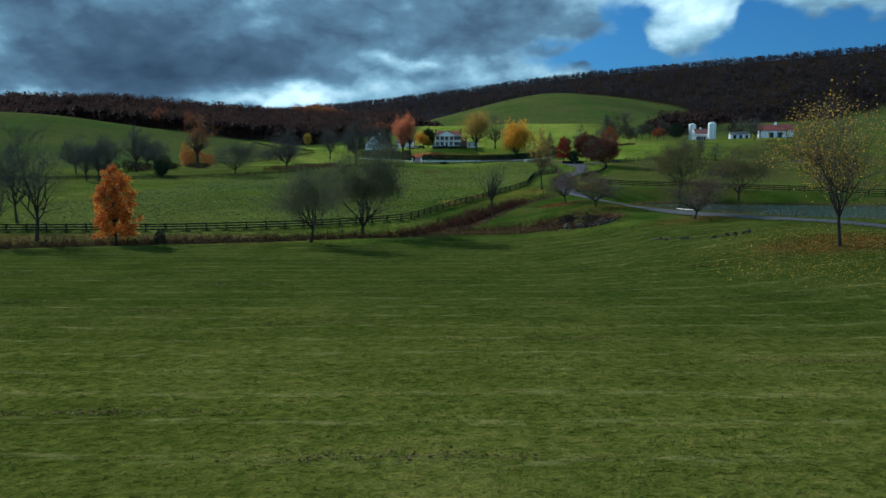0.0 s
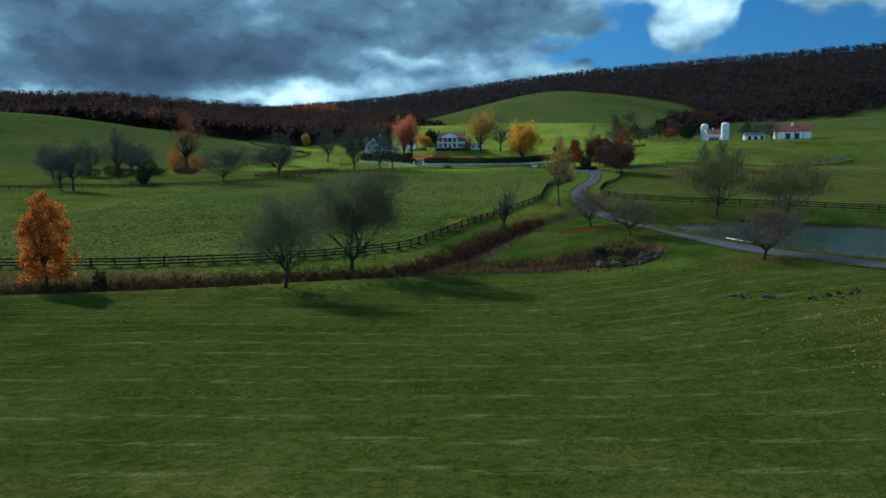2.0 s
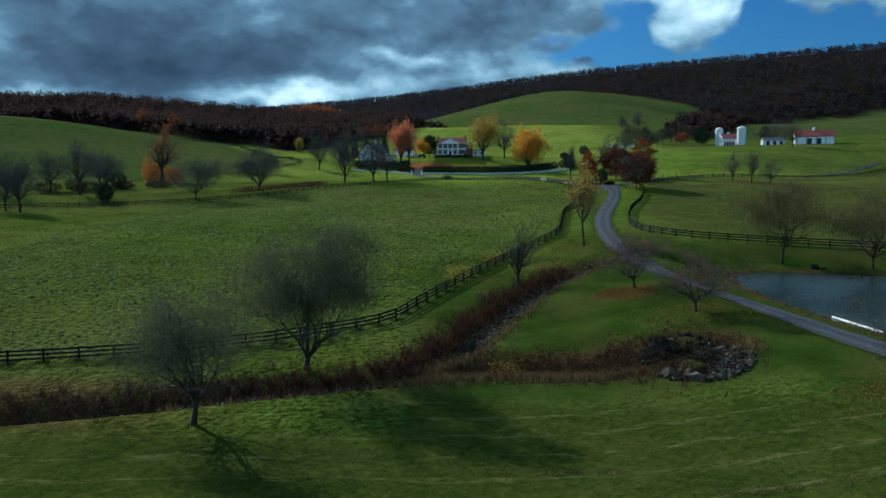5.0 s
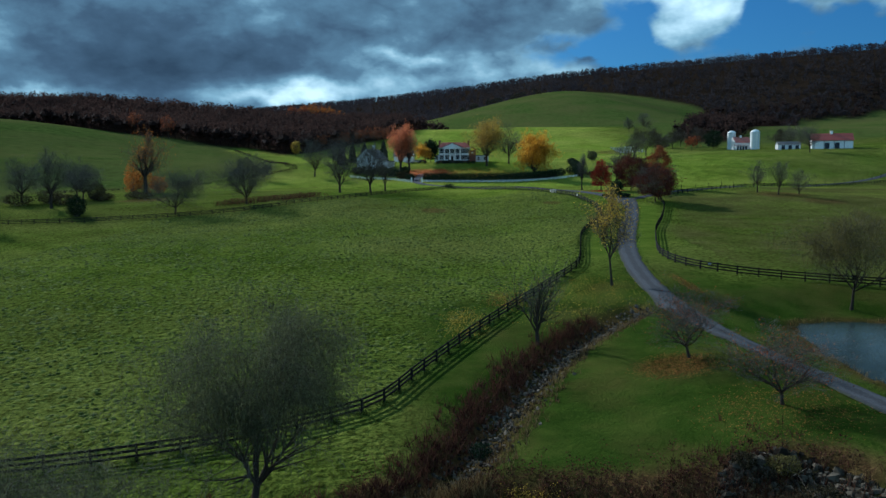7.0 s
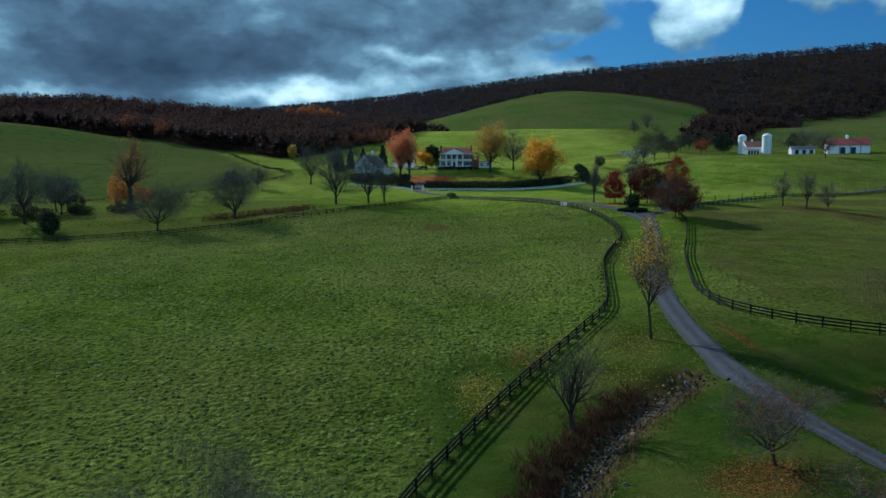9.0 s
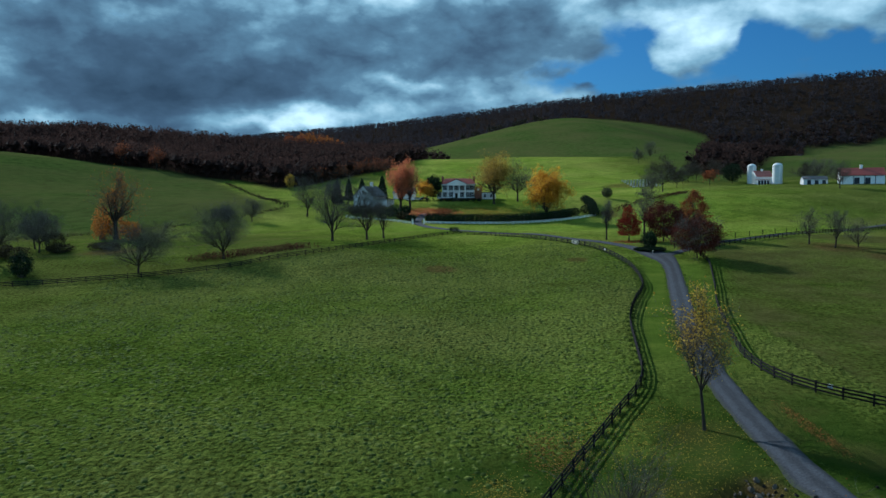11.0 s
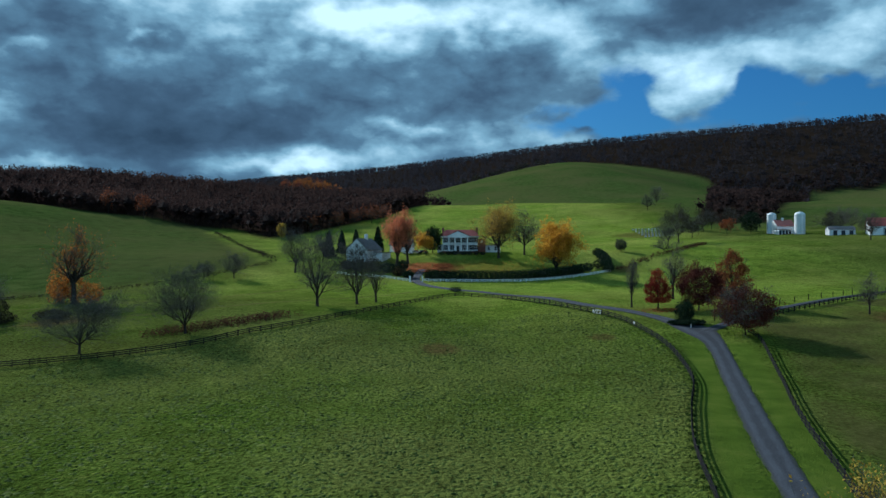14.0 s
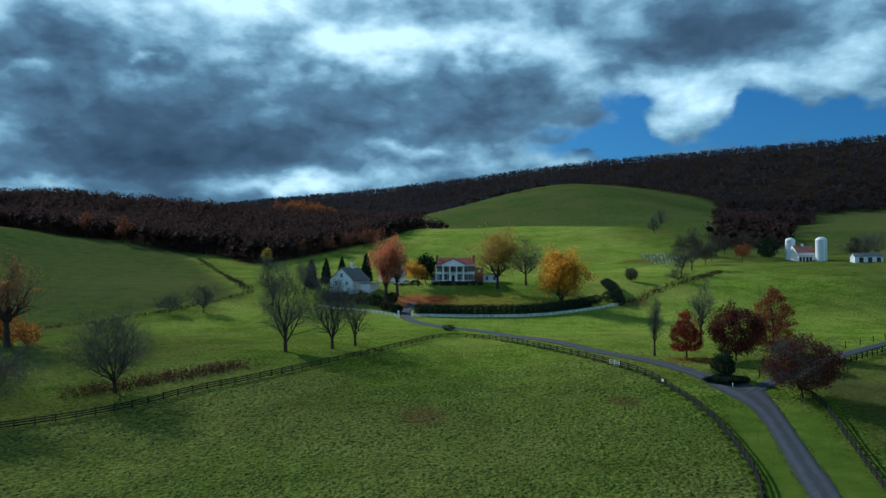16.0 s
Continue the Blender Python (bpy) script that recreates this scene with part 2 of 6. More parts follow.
    mound = n.noise(n.scaled(at, 1, 0.9, 1, (5, 2, 0)), 1.7, 2.0, 0.5, 0.2)
    rel = n.add("ShaderNodeBump", Height=n.math("ADD", n.math("MULTIPLY", n.mix(tame, mound, tuft), n.mix(tame, (1.25, 1.25, 1.25), (0.5, 0.5, 0.5))), n.math("MULTIPLY", both, 0.7)), Strength=1.0, Distance=0.55)
    n.put(b.inputs["Normal"], rel.outputs[0])
    n.tree.links.new(b.outputs[0], n.add("ShaderNodeOutputMaterial").inputs[0])
    return m


def make_water():
    m = bpy.data.materials.new("pond_water")
    m.use_nodes = True
    n = Nodes(m.node_tree)
    at = n.scaled(n.add("ShaderNodeTexCoord").outputs["Object"], 1.0, 0.5, 1.0)
    b = n.add("ShaderNodeBsdfPrincipled")
    n.put(b.inputs["Base Color"], n.ramp(n.noise(at, 0.12, 3.0), [(0.3, (0.010, 0.020, 0.024)), (0.7, (0.022, 0.036, 0.038))]))
    b.inputs["Roughness"].default_value = 0.10
    b.inputs["IOR"].default_value = 1.33
    n.put(b.inputs["Normal"], n.add("ShaderNodeBump", Height=n.noise(at, 2.4, 4.0), Strength=0.8, Distance=0.08).outputs[0])
    n.tree.links.new(b.outputs[0], n.add("ShaderNodeOutputMaterial").inputs[0])
    return m


def make_gravel():
    """Gravel packed pale in two wheel tracks, darker and grassy between them and at the edges."""
    m = bpy.data.materials.new("gravel")
    m.use_nodes = True
    n = Nodes(m.node_tree)
    at = n.add("ShaderNodeTexCoord").outputs["Object"]
    over = n.add("ShaderNodeAttribute")
    over.attribute_name = "across"
    grain, patch = n.noise(at, 5.0, 5.0, 0.7), n.noise(at, 0.35, 4.0, 0.6)
    loose = n.ramp(grain, [(0.32, (0.016, 0.018, 0.022)), (0.68, (0.046, 0.050, 0.058))])
    packed = n.ramp(grain, [(0.32, (0.034, 0.038, 0.046)), (0.68, (0.070, 0.077, 0.090))])
    track = n.ramp(n.math("ADD", over.outputs["Fac"], n.math("MULTIPLY", n.math("SUBTRACT", patch, 0.5), 0.5)), [(0.12, 0.15), (0.40, 1.0), (0.58, 1.0), (0.86, 0.0)], "EASE")
    col = n.mix(n.math("MULTIPLY", track, n.ramp(patch, [(0.3, 0.55), (0.65, 1.0)])), loose, packed)
    verge = n.math("MULTIPLY", n.ramp(over.outputs["Fac"], [(0.80, 0.0), (1.0, 1.0)]), n.ramp(grain, [(0.40, 0.0), (0.58, 1.0)]))
    col = n.mix(verge, col, (0.040, 0.052, 0.012))
    b = n.add("ShaderNodeBsdfPrincipled", Roughness=0.92)
    n.put(b.inputs["Base Color"], col)
    n.put(b.inputs["Specular IOR Level"], 0.10)
    n.put(b.inputs["Normal"], n.add("ShaderNodeBump", Height=grain, Strength=0.5, Distance=0.03).outputs[0])
    n.tree.links.new(b.outputs[0], n.add("ShaderNodeOutputMaterial").inputs[0])
    return m


GRASSLAND, WATER, GRAVEL = make_ground(), make_water(), make_gravel()
LITTER = surface("dry_leaf_litter", (0.075, 0.034, 0.012), (0.330, 0.150, 0.042), 0.5, 0.9, 0.0, per_piece=0.9, thin=0.2)
BLACK_BOARD = surface("black_stained_board", (0.006, 0.006, 0.007), (0.022, 0.020, 0.020), 1.2, 0.9, 0.3, 10, stretch=(1, 1, 4))
WHITE_PAINT = surface("white_paint", (0.62, 0.62, 0.60), (0.84, 0.84, 0.82), 0.5, 0.6, 0.15, 8)
WHITE_SIDING = surface("white_clapboard", (0.60, 0.61, 0.60), (0.82, 0.82, 0.80), 0.7, 0.65, 0.5, 6, stretch=(0.3, 0.3, 5))
RED_ROOF = surface("red_metal_roof", (0.14, 0.030, 0.026), (0.30, 0.075, 0.060), 0.4, 0.6, 0.3, 12, stretch=(3, 0.4, 1))
PINK_ROOF = surface("faded_red_roof", (0.20, 0.060, 0.050), (0.36, 0.130, 0.105), 0.4, 0.6, 0.3, 12, stretch=(3, 0.4, 1))
GREY_ROOF = surface("grey_shingle_roof", (0.075, 0.070, 0.075), (0.20, 0.185, 0.185), 0.6, 0.8, 0.5, 10)
BRICK = surface("chimney_brick", (0.13, 0.055, 0.040), (0.26, 0.120, 0.090), 2.0, 0.9, 0.4, 6)
DARK_GLASS_AND_BAY = surface("window_glass_and_bay", (0.012, 0.015, 0.020), (0.030, 0.036, 0.044), 0.6, 0.12, 0.0)
SHUTTER = surface("dark_green_shutter", (0.010, 0.016, 0.014), (0.026, 0.034, 0.030), 1.0, 0.6, 0.3)
SILO_STEEL = surface("silo_steel", (0.45, 0.48, 0.48), (0.72, 0.75, 0.75), 0.5, 0.45, 0.2, 8, stretch=(1, 1, 6))
BARK = surface("bark", (0.016, 0.013, 0.010), (0.066, 0.054, 0.042), 2.5, 0.95, 0.7, 6, stretch=(1, 1, 0.3))
TWIG = surface("bare_twigs", (0.042, 0.037, 0.032), (0.150, 0.134, 0.114), 0.8, 0.95, 0.0, per_piece=0.5)
WILLOW_LEAF = surface("willow_leaves", (0.034, 0.040, 0.022), (0.108, 0.118, 0.062), 0.5, 0.8, 0.0, per_piece=0.5, thin=0.4)
OLIVE_LEAF = surface("olive_willow_leaves", (0.050, 0.046, 0.016), (0.150, 0.132, 0.046), 0.5, 0.8, 0.0, per_piece=0.5, thin=0.4)
ORANGE_LEAF = surface("orange_leaves", (0.26, 0.055, 0.010), (0.62, 0.200, 0.030), 0.7, 0.7, 0.0, per_piece=0.55, thin=0.5)
CORAL_LEAF = surface("coral_leaves", (0.36, 0.095, 0.042), (0.70, 0.260, 0.120), 0.7, 0.7, 0.0, per_piece=0.55, thin=0.5)
GOLD_LEAF = surface("golden_leaves", (0.36, 0.150, 0.012), (0.70, 0.390, 0.040), 0.7, 0.7, 0.0, per_piece=0.55, thin=0.5)
AMBER_LEAF = surface("amber_leaves", (0.150, 0.048, 0.010), (0.440, 0.165, 0.030), 0.5, 0.7, 0.0, per_piece=0.8, thin=0.5)
OCHRE_LEAF = surface("ochre_leaves", (0.190, 0.120, 0.018), (0.480, 0.310, 0.056), 0.5, 0.7, 0.0, per_piece=0.8, thin=0.5)
YELLOW_LEAF = surface("yellow_leaves", (0.22, 0.145, 0.020), (0.52, 0.370, 0.060), 0.7, 0.7, 0.0, per_piece=0.8, thin=0.5)
RUST_LEAF = surface("rust_leaves", (0.120, 0.032, 0.012), (0.330, 0.105, 0.040), 0.7, 0.7, 0.0, per_piece=0.8, thin=0.3)
RED_LEAF = surface("red_leaves", (0.145, 0.016, 0.010), (0.360, 0.055, 0.032), 0.7, 0.7, 0.0, per_piece=0.55, thin=0.3)
MAROON_LEAF = surface("maroon_leaves", (0.035, 0.010, 0.008), (0.135, 0.040, 0.026), 0.7, 0.7, 0.0, per_piece=0.55, thin=0.25)
EVERGREEN = surface("evergreen_needles", (0.008, 0.016, 0.008), (0.034, 0.052, 0.024), 0.8, 0.85, 0.0, per_piece=0.7)
BUSH_LEAF = surface("brush_leaves", (0.014, 0.013, 0.008), (0.060, 0.050, 0.026), 0.8, 0.85, 0.0, per_piece=0.8, thin=0.2)
WOODLAND = surface("autumn_woodland", (0.015, 0.011, 0.011), (0.058, 0.035, 0.029), 0.02, 0.9, 0.0, 7, per_piece=0.14, thin=0.5)
# far ridge trees, blue-grey because distance haze is mixed into the colour
HAZED_RIDGE_WOOD = surface("hazed_ridge_woodland", (0.019, 0.020, 0.026), (0.042, 0.037, 0.041), 0.006, 0.9, 0.0, 6, per_piece=0.12, thin=0.5)
STRAW = surface("dry_grass", (0.045, 0.030, 0.014), (0.190, 0.132, 0.058), 0.3, 0.95, 0.0, per_piece=0.8, thin=0.2)
RUSSET = surface("russet_scrub", (0.028, 0.013, 0.010), (0.105, 0.046, 0.028), 0.3, 0.95, 0.0, per_piece=0.8, thin=0.2)
GRASS_BLADE = surface("grass_tufts", (0.022, 0.042, 0.009), (0.100, 0.142, 0.028), 0.2, 0.95, 0.0, per_piece=0.8, thin=0.3)
GRASS_MOUND = surface("grazed_grass", (0.030, 0.045, 0.008), (0.118, 0.142, 0.027), 0.5, 0.95, 0.6, 8, per_piece=0.5)
STONE = surface("field_stone", (0.014, 0.012, 0.009), (0.090, 0.078, 0.060), 1.3, 0.9, 0.6, 6, per_piece=0.7)
PALE_STONE = surface("pale_stone", (0.017, 0.015, 0.012), (0.115, 0.100, 0.080), 1.3, 0.9, 0.6, 6, per_piece=0.7)
BALE_WRAP = surface("bale_wrap", (0.22, 0.23, 0.23), (0.55, 0.56, 0.55), 0.6, 0.6, 0.3, 6, per_piece=0.6)
CAR_PAINT = surface("dark_car_paint", (0.010, 0.011, 0.013), (0.03, 0.032, 0.036), 0.5, 0.25, 0.0)
PALE_PAINT = surface("pale_car_paint", (0.50, 0.51, 0.52), (0.68, 0.69, 0.70), 0.5, 0.25, 0.0)
TYRE = surface("tyre_rubber", (0.010, 0.010, 0.010), (0.028, 0.027, 0.026), 2.0, 0.9, 0.2)

# ---------------------------------------------------------------- shape of the land
def smooth(a, b, v):
    """0 below a, 1 above b, eased between."""
    k = np.clip((v - a) / (b - a), 0.0, 1.0)
    return k * k * (3 - 2 * k)


def bump(x, y, cx, cy, rx, ry, h, turn=0.0):
    """A rounded hill."""
    c, s = math.cos(radians(turn)), math.sin(radians(turn))
    u, v = ((x - cx) * c + (y - cy) * s) / rx, ((y - cy) * c - (x - cx) * s) / ry
    return h * np.exp(-(u * u + v * v))


def spline(points, step=1.0):
    """A smooth plan curve through a few points, resampled evenly."""
    p = np.array(points, float)
    p = np.vstack([2 * p[0] - p[1], p, 2 * p[-1] - p[-2]])
    out = []
    for i in range(1, len(p) - 2):
        for t in np.linspace(0, 1, 24, endpoint=False):
            a, b, c, d = p[i - 1], p[i], p[i + 1], p[i + 2]
            out.append(0.5 * (2 * b + (c - a) * t + (2 * a - 5 * b + 4 * c - d) * t ** 2 + (3 * b - a - 3 * c + d) * t ** 3))
    out = np.array(out + [p[-2]])
    run = np.r_[0, np.cumsum(np.linalg.norm(np.diff(out, axis=0), axis=1))]
    n = max(2, int(round(run[-1] / step)) + 1)
    at = np.linspace(0, run[-1], n)
    return np.stack([np.interp(at, run, out[:, k]) for k in range(out.shape[1])], 1)


def away(x, y, line):
    """Distance in plan from points to a polyline."""
    x, y = np.asarray(x, float), np.asarray(y, float)
    best = np.full(x.shape, 1e9)
    a = line[:-1]
    ab = np.diff(line, axis=0)
    ll = (ab ** 2).sum(1) + 1e-9
    for k in range(len(a)):
        t = np.clip(((x - a[k, 0]) * ab[k, 0] + (y - a[k, 1]) * ab[k, 1]) / ll[k], 0, 1)
        best = np.minimum(best, np.hypot(x - a[k, 0] - t * ab[k, 0], y - a[k, 1] - t * ab[k, 1]))
    return best


VALLEY = spline([(-400, 7.6), (46, 8.2), (100, 8.5), (135, 10.0), (173, 13.3), (215, 15.9), (272, 18.6), (313, 22.6),
                 (363, 25.2), (405, 26.0), (445, 29.0), (480, 34.5), (505, 37.5), (560, 39.5), (650, 46), (850, 66), (1200, 84), (1700, 108), (2300, 150), (5200, 220)], 6.0)


def land(x, y):
    """Height of the ground without the stream and the pond."""
    x, y = np.asarray(x, float), np.asarray(y, float)
    z = np.interp(y, VALLEY[:, 0], VALLEY[:, 1])
    z = z + 2.0 * smooth(6, 30, x) * smooth(40, 105, y) * (1 - smooth(350, 420, y))      # rise towards the drive
    z = z + 0.9 * smooth(18, 42, x) * (1 - smooth(100, 140, y))
    z = z - 0.9 * smooth(20, 90, -x) * smooth(150, 200, y) * (1 - smooth(400, 460, y))   # lower ground along the west fence
    z = z + bump(x, y, 4, 497, 60, 26, 2.6)                                          # knoll of the house
    z = z + 0.045 * np.maximum(x - 20, 0) * smooth(430, 560, y) * (1 - smooth(640, 950, y))
    z = z + bump(x, y, -390, 655, 154, 150, 29.5)                                      # left-hand hill
    z = z + bump(x, y, -520, 1050, 360, 170, 42)
    z = z + bump(x, y, 120, 900, 260, 140, 12)                                       # meadow behind the house
    z = z + bump(x, y, 295, 1815, 230, 480, 82) + bump(x, y, 50, 1640, 200, 330, 30)   # big green hill and its shoulder
    z = z + bump(x, y, 780, 960, 330, 230, 42)                                       # hill behind the barns
    z = z + bump(x, y, 26, 134, 14, 20, 1.2) + bump(x, y, 42, 80, 16, 24, 1.6)       # bank under the drive
    crest = 3000 - 0.55 * x
    z = z + (178 + 0.06 * x) * np.exp(-((y - crest) / 620.0) ** 2) * smooth(-2500, -650, x)
    z = z + 0.5 * np.sin(x / 23.0 + 1.3) * np.sin(y / 31.0) * smooth(150, 260, y) + 6 * np.sin(x / 160.0 + y / 240.0) * smooth(900, 1500, y)
    return z


# plan curves of the drive, the lane, the stream and the fences
DRIVE = spline([(190, -40), (130, 10), (95, 40), (70, 55), (52, 71), (43, 87), (38.8, 98.5), (36.2, 108), (34.5, 118), (33.3, 128), (32.1, 136), (30, 145), (28, 154), (27.2, 170), (28.8, 191), (33.2, 216), (42.6, 254), (50, 284), (51.6, 298), (49.5, 311), (42.9, 329), (33.6, 345), (23.6, 371), (12, 399), (0, 410), (-9.5, 422), (-14, 434), (-15, 446), (-13, 462)], 1.5)
LANE = spline([(51.5, 300), (60, 309), (71, 322), (88, 337), (114, 363), (160, 414), (230, 470)], 1.5)
STREAM = spline([(-130, 96), (-90, 99), (-60, 102), (-40.5, 106), (-25, 110.5), (-17.7, 113.5), (-10, 116), (-3, 119), (1.1, 127), (4, 135), (7.6, 144), (12.4, 153), (17.2, 159), (22.5, 164.5)], 2.0)
DITCH = spline([(-3, 119), (6, 119.5), (12, 118), (18, 117.5), (23, 118.5)], 2.0)
WEST_FENCE = spline([(-150, 112), (-110, 116.5), (-75, 118.5), (-48, 119.3), (-41, 119.9), (-28.6, 123), (-18.9, 126.8), (-12.5, 130.8), (-6.3, 136), (-2.6, 145), (2.4, 156.6), (7.7, 168), (15, 182), (20.4, 192.8), (23.2, 207), (26.3, 224), (31.2, 241), (37.5, 261), (40.8, 285), (39.5, 303), (36.5, 319), (25.3, 345), (14.1, 374), (6, 384), (1.1, 386), (-5, 379), (-11.8, 365), (-24, 342), (-36.9, 321), (-47.4, 308.5), (-56.4, 297.5), (-70.4, 289.5), (-86.4, 283), (-97, 278), (-130, 266), (-170, 252)], 3.0)
EAST_FENCE = spline([(150, 140), (110, 152), (90, 159.5), (73.5, 166.8), (65, 170.6), (54.3, 175), (45, 179.8), (39.5, 184.6), (36, 190.7), (35.2, 198), (36.3, 206), (39, 217), (42.8, 231.7), (47.4, 247), (52, 261), (60.5, 290), (61.5, 300)], 3.0)
LANE_FENCE = spline([(63.5, 306), (73.5, 317), (89, 331.5), (115, 356.5), (163, 406), (225, 455)], 3.0)
WHITE_FENCE = spline([(-12, 434.5), (-4, 432.6), (8, 431.5), (21, 432.5), (32, 436.5), (42, 443), (56, 453), (65.5, 460)], 2.4)
WHITE_FENCE_WEST = spline([(-16.5, 434), (-22, 440), (-29, 446.5), (-39.5, 451), (-48, 457)], 2.4)
HEDGE_ROW = spline([(-11, 438), (-3, 436.3), (8, 435.3), (20, 436.2), (31, 440.2), (41, 447), (54, 457)], 2.0)
HILL_HEDGE = spline([(-150, 371), (-132, 405), (-117, 425), (-103, 447), (-90, 466), (-82.5, 476), (-81, 484), (-89, 502), (-101, 535), (-115, 571), (-142, 628), (-160, 665)], 3.0)
def HILL_EDGE_X(y):
    """Where the hedge at the foot of the western hill runs."""
    return np.interp(y, HILL_HEDGE[:, 1], HILL_HEDGE[:, 0])


TRAILS = [spline([(-128, 352), (-104, 368), (-88, 386), (-74, 402), (-60, 418), (-46, 428)], 3.0), spline([(-118, 318), (-96, 330), (-76, 345), (-58, 362), (-42, 374), (-28, 384), (-14, 404)], 3.0)]
WATER_LEVEL = 12.3
SHORE = spline([(41.6, 163.5), (48, 165), (54, 163.3), (60, 160.5), (68, 157), (76, 154), (90, 149), (105, 140), (113, 122), (112, 104), (100, 92), (82, 85), (64, 84), (52, 88), (44.8, 96), (41, 106), (38.6, 117), (37.4, 127), (36.9, 136), (37.3, 147), (39.4, 157.5), (41.6, 163.5)], 1.5)


def inside(x, y, ring):
    x, y = np.asarray(x, float), np.asarray(y, float)
    odd = np.zeros(x.shape, bool)
    for (ax, ay), (bx, by) in zip(ring[:-1], ring[1:]):
        hit = ((ay > y) != (by > y)) & (x < (bx - ax) * (y - ay) / (by - ay + 1e-12) + ax)
        odd ^= hit
    return odd


def height(x, y):
    """Height of the ground with the stream bed, the pond and the level bed of the drive."""
    x, y = np.atleast_1d(np.asarray(x, float)), np.atleast_1d(np.asarray(y, float))
    z = land(x, y)
    near = (np.abs(x - 20) < 150) & (y > 60) & (y < 200)
    if near.any():
        xn, yn = x[near], y[near]
        zn = z[near]
        ds = np.minimum(away(xn, yn, STREAM), away(xn, yn, DITCH) + 0.6)
        zn = zn - 1.5 * np.exp(-(ds / 2.6) ** 2)
        dp = away(xn, yn, SHORE)
        wet = inside(xn, yn, SHORE)
        rim = WATER_LEVEL + 0.18
        zn = np.where(wet, rim - np.minimum(1.4, 0.25 + dp * 0.35), rim + (zn - rim) * smooth(0, 11, dp))
        z[near] = zn
    return z


def ground_at(x, y):
    return float(height(x, y)[0])


# ---------------------------------------------------------------- builders
def mesh_of(name, v, f, mat, soft=False):
    me = bpy.data.meshes.new(name)
    me.from_pydata(np.asarray(v).tolist(), [], f if isinstance(f, list) else np.asarray(f).tolist())
    me.materials.append(mat)
    if soft:
        me.polygons.foreach_set("use_smooth", np.ones(len(me.polygons), bool))
    me.update()
    return me


def thing(name, x, y, label, category, z=None, turn=0.0, group="", kind=""):
    ob = new(name)
    ob.empty_display_size = 0.5
    ob.matrix_basis = pose(x, y, ground_at(x, y) if z is None else z, 0, 0, turn)
    return tagged(ob, label, category, group, kind)


def part_of(parent, name, me, m=None, label=""):
    ob = new(name, me)
    ob.parent = parent
    if m is not None:
        ob.matrix_basis = m
    return tagged(ob, label) if label else ob


def part(name, bm, mat, parent, label="", m=None, soft=False):
    me = bpy.data.meshes.new(name)
    bm.to_mesh(me)
    bm.free()
    me.materials.append(mat)
    if soft:
        me.polygons.foreach_set("use_smooth", np.ones(len(me.polygons), bool))
    return part_of(parent, name, me, m, label)


def box(bm, x0, x1, y0, y1, z0, z1, bevel=0.0):
    made = bmesh.ops.create_cube(bm, size=1.0, matrix=Matrix.Translation(((x0 + x1) / 2, (y0 + y1) / 2, (z0 + z1) / 2)) @ Matrix.Diagonal((x1 - x0, y1 - y0, z1 - z0, 1)))
    if bevel:
        edges = list({e for v in made["verts"] for e in v.link_edges})
        bmesh.ops.bevel(bm, geom=edges, offset=bevel, segments=1, affect="EDGES")
    return bm


def boxed(*a, **k):
    return box(bmesh.new(), *a, **k)


def prism(points, y0, y1):
    """A solid with an outline in x and z, drawn out along y."""
    bm = bmesh.new()
    a = [bm.verts.new((x, y0, z)) for x, z in points]
    b = [bm.verts.new((x, y1, z)) for x, z in points]
    bm.faces.new(a)
    bm.faces.new(b[::-1])
    for i in range(len(a)):
        j = (i + 1) % len(a)
        bm.faces.new((a[j], a[i], b[i], b[j]))
    bmesh.ops.recalc_face_normals(bm, faces=bm.faces)
    return bm


def lathe(outline, sides=20):
    """A turned solid: outline rows of radius and height."""
    v, f = [], []
    for r, z in outline:
        v += [(r * math.cos(2 * math.pi * k / sides), r * math.sin(2 * math.pi * k / sides), z) for k in range(sides)]
    for i in range(len(outline) - 1):
        for k in range(sides):
            l = (k + 1) % sides
            f.append((i * sides + k, i * sides + l, (i + 1) * sides + l, (i + 1) * sides + k))
    f.append(tuple(range(sides))[::-1])
    f.append(tuple((len(outline) - 1) * sides + k for k in range(sides)))
    return v, f


def tubes(p0, p1, r0, r1, sides):
    """Tapered sticks between pairs of points."""
    p0, p1 = np.asarray(p0, float), np.asarray(p1, float)
    d = p1 - p0
    d /= np.linalg.norm(d, axis=1, keepdims=True) + 1e-9
    ref = np.where(np.abs(d[:, 2:3]) > 0.9, np.array([[1.0, 0, 0]]), np.array([[0, 0, 1.0]]))
    u = np.cross(d, ref)
    u /= np.linalg.norm(u, axis=1, keepdims=True) + 1e-9
    w = np.cross(d, u)
    a = np.arange(sides) * 2 * np.pi / sides
    ring = u[:, None] * np.cos(a)[None, :, None] + w[:, None] * np.sin(a)[None, :, None]
    v = np.stack([p0[:, None] + ring * np.asarray(r0)[:, None, None], p1[:, None] + ring * np.asarray(r1)[:, None, None]], 1).reshape(-1, 3)
    k = np.arange(sides)
    l = (k + 1) % sides
    f = np.stack([k, l, l + sides, k + sides], 1)
    f = (np.arange(len(p0)) * 2 * sides)[:, None, None] + f[None]
    return v, f.reshape(-1, 4)


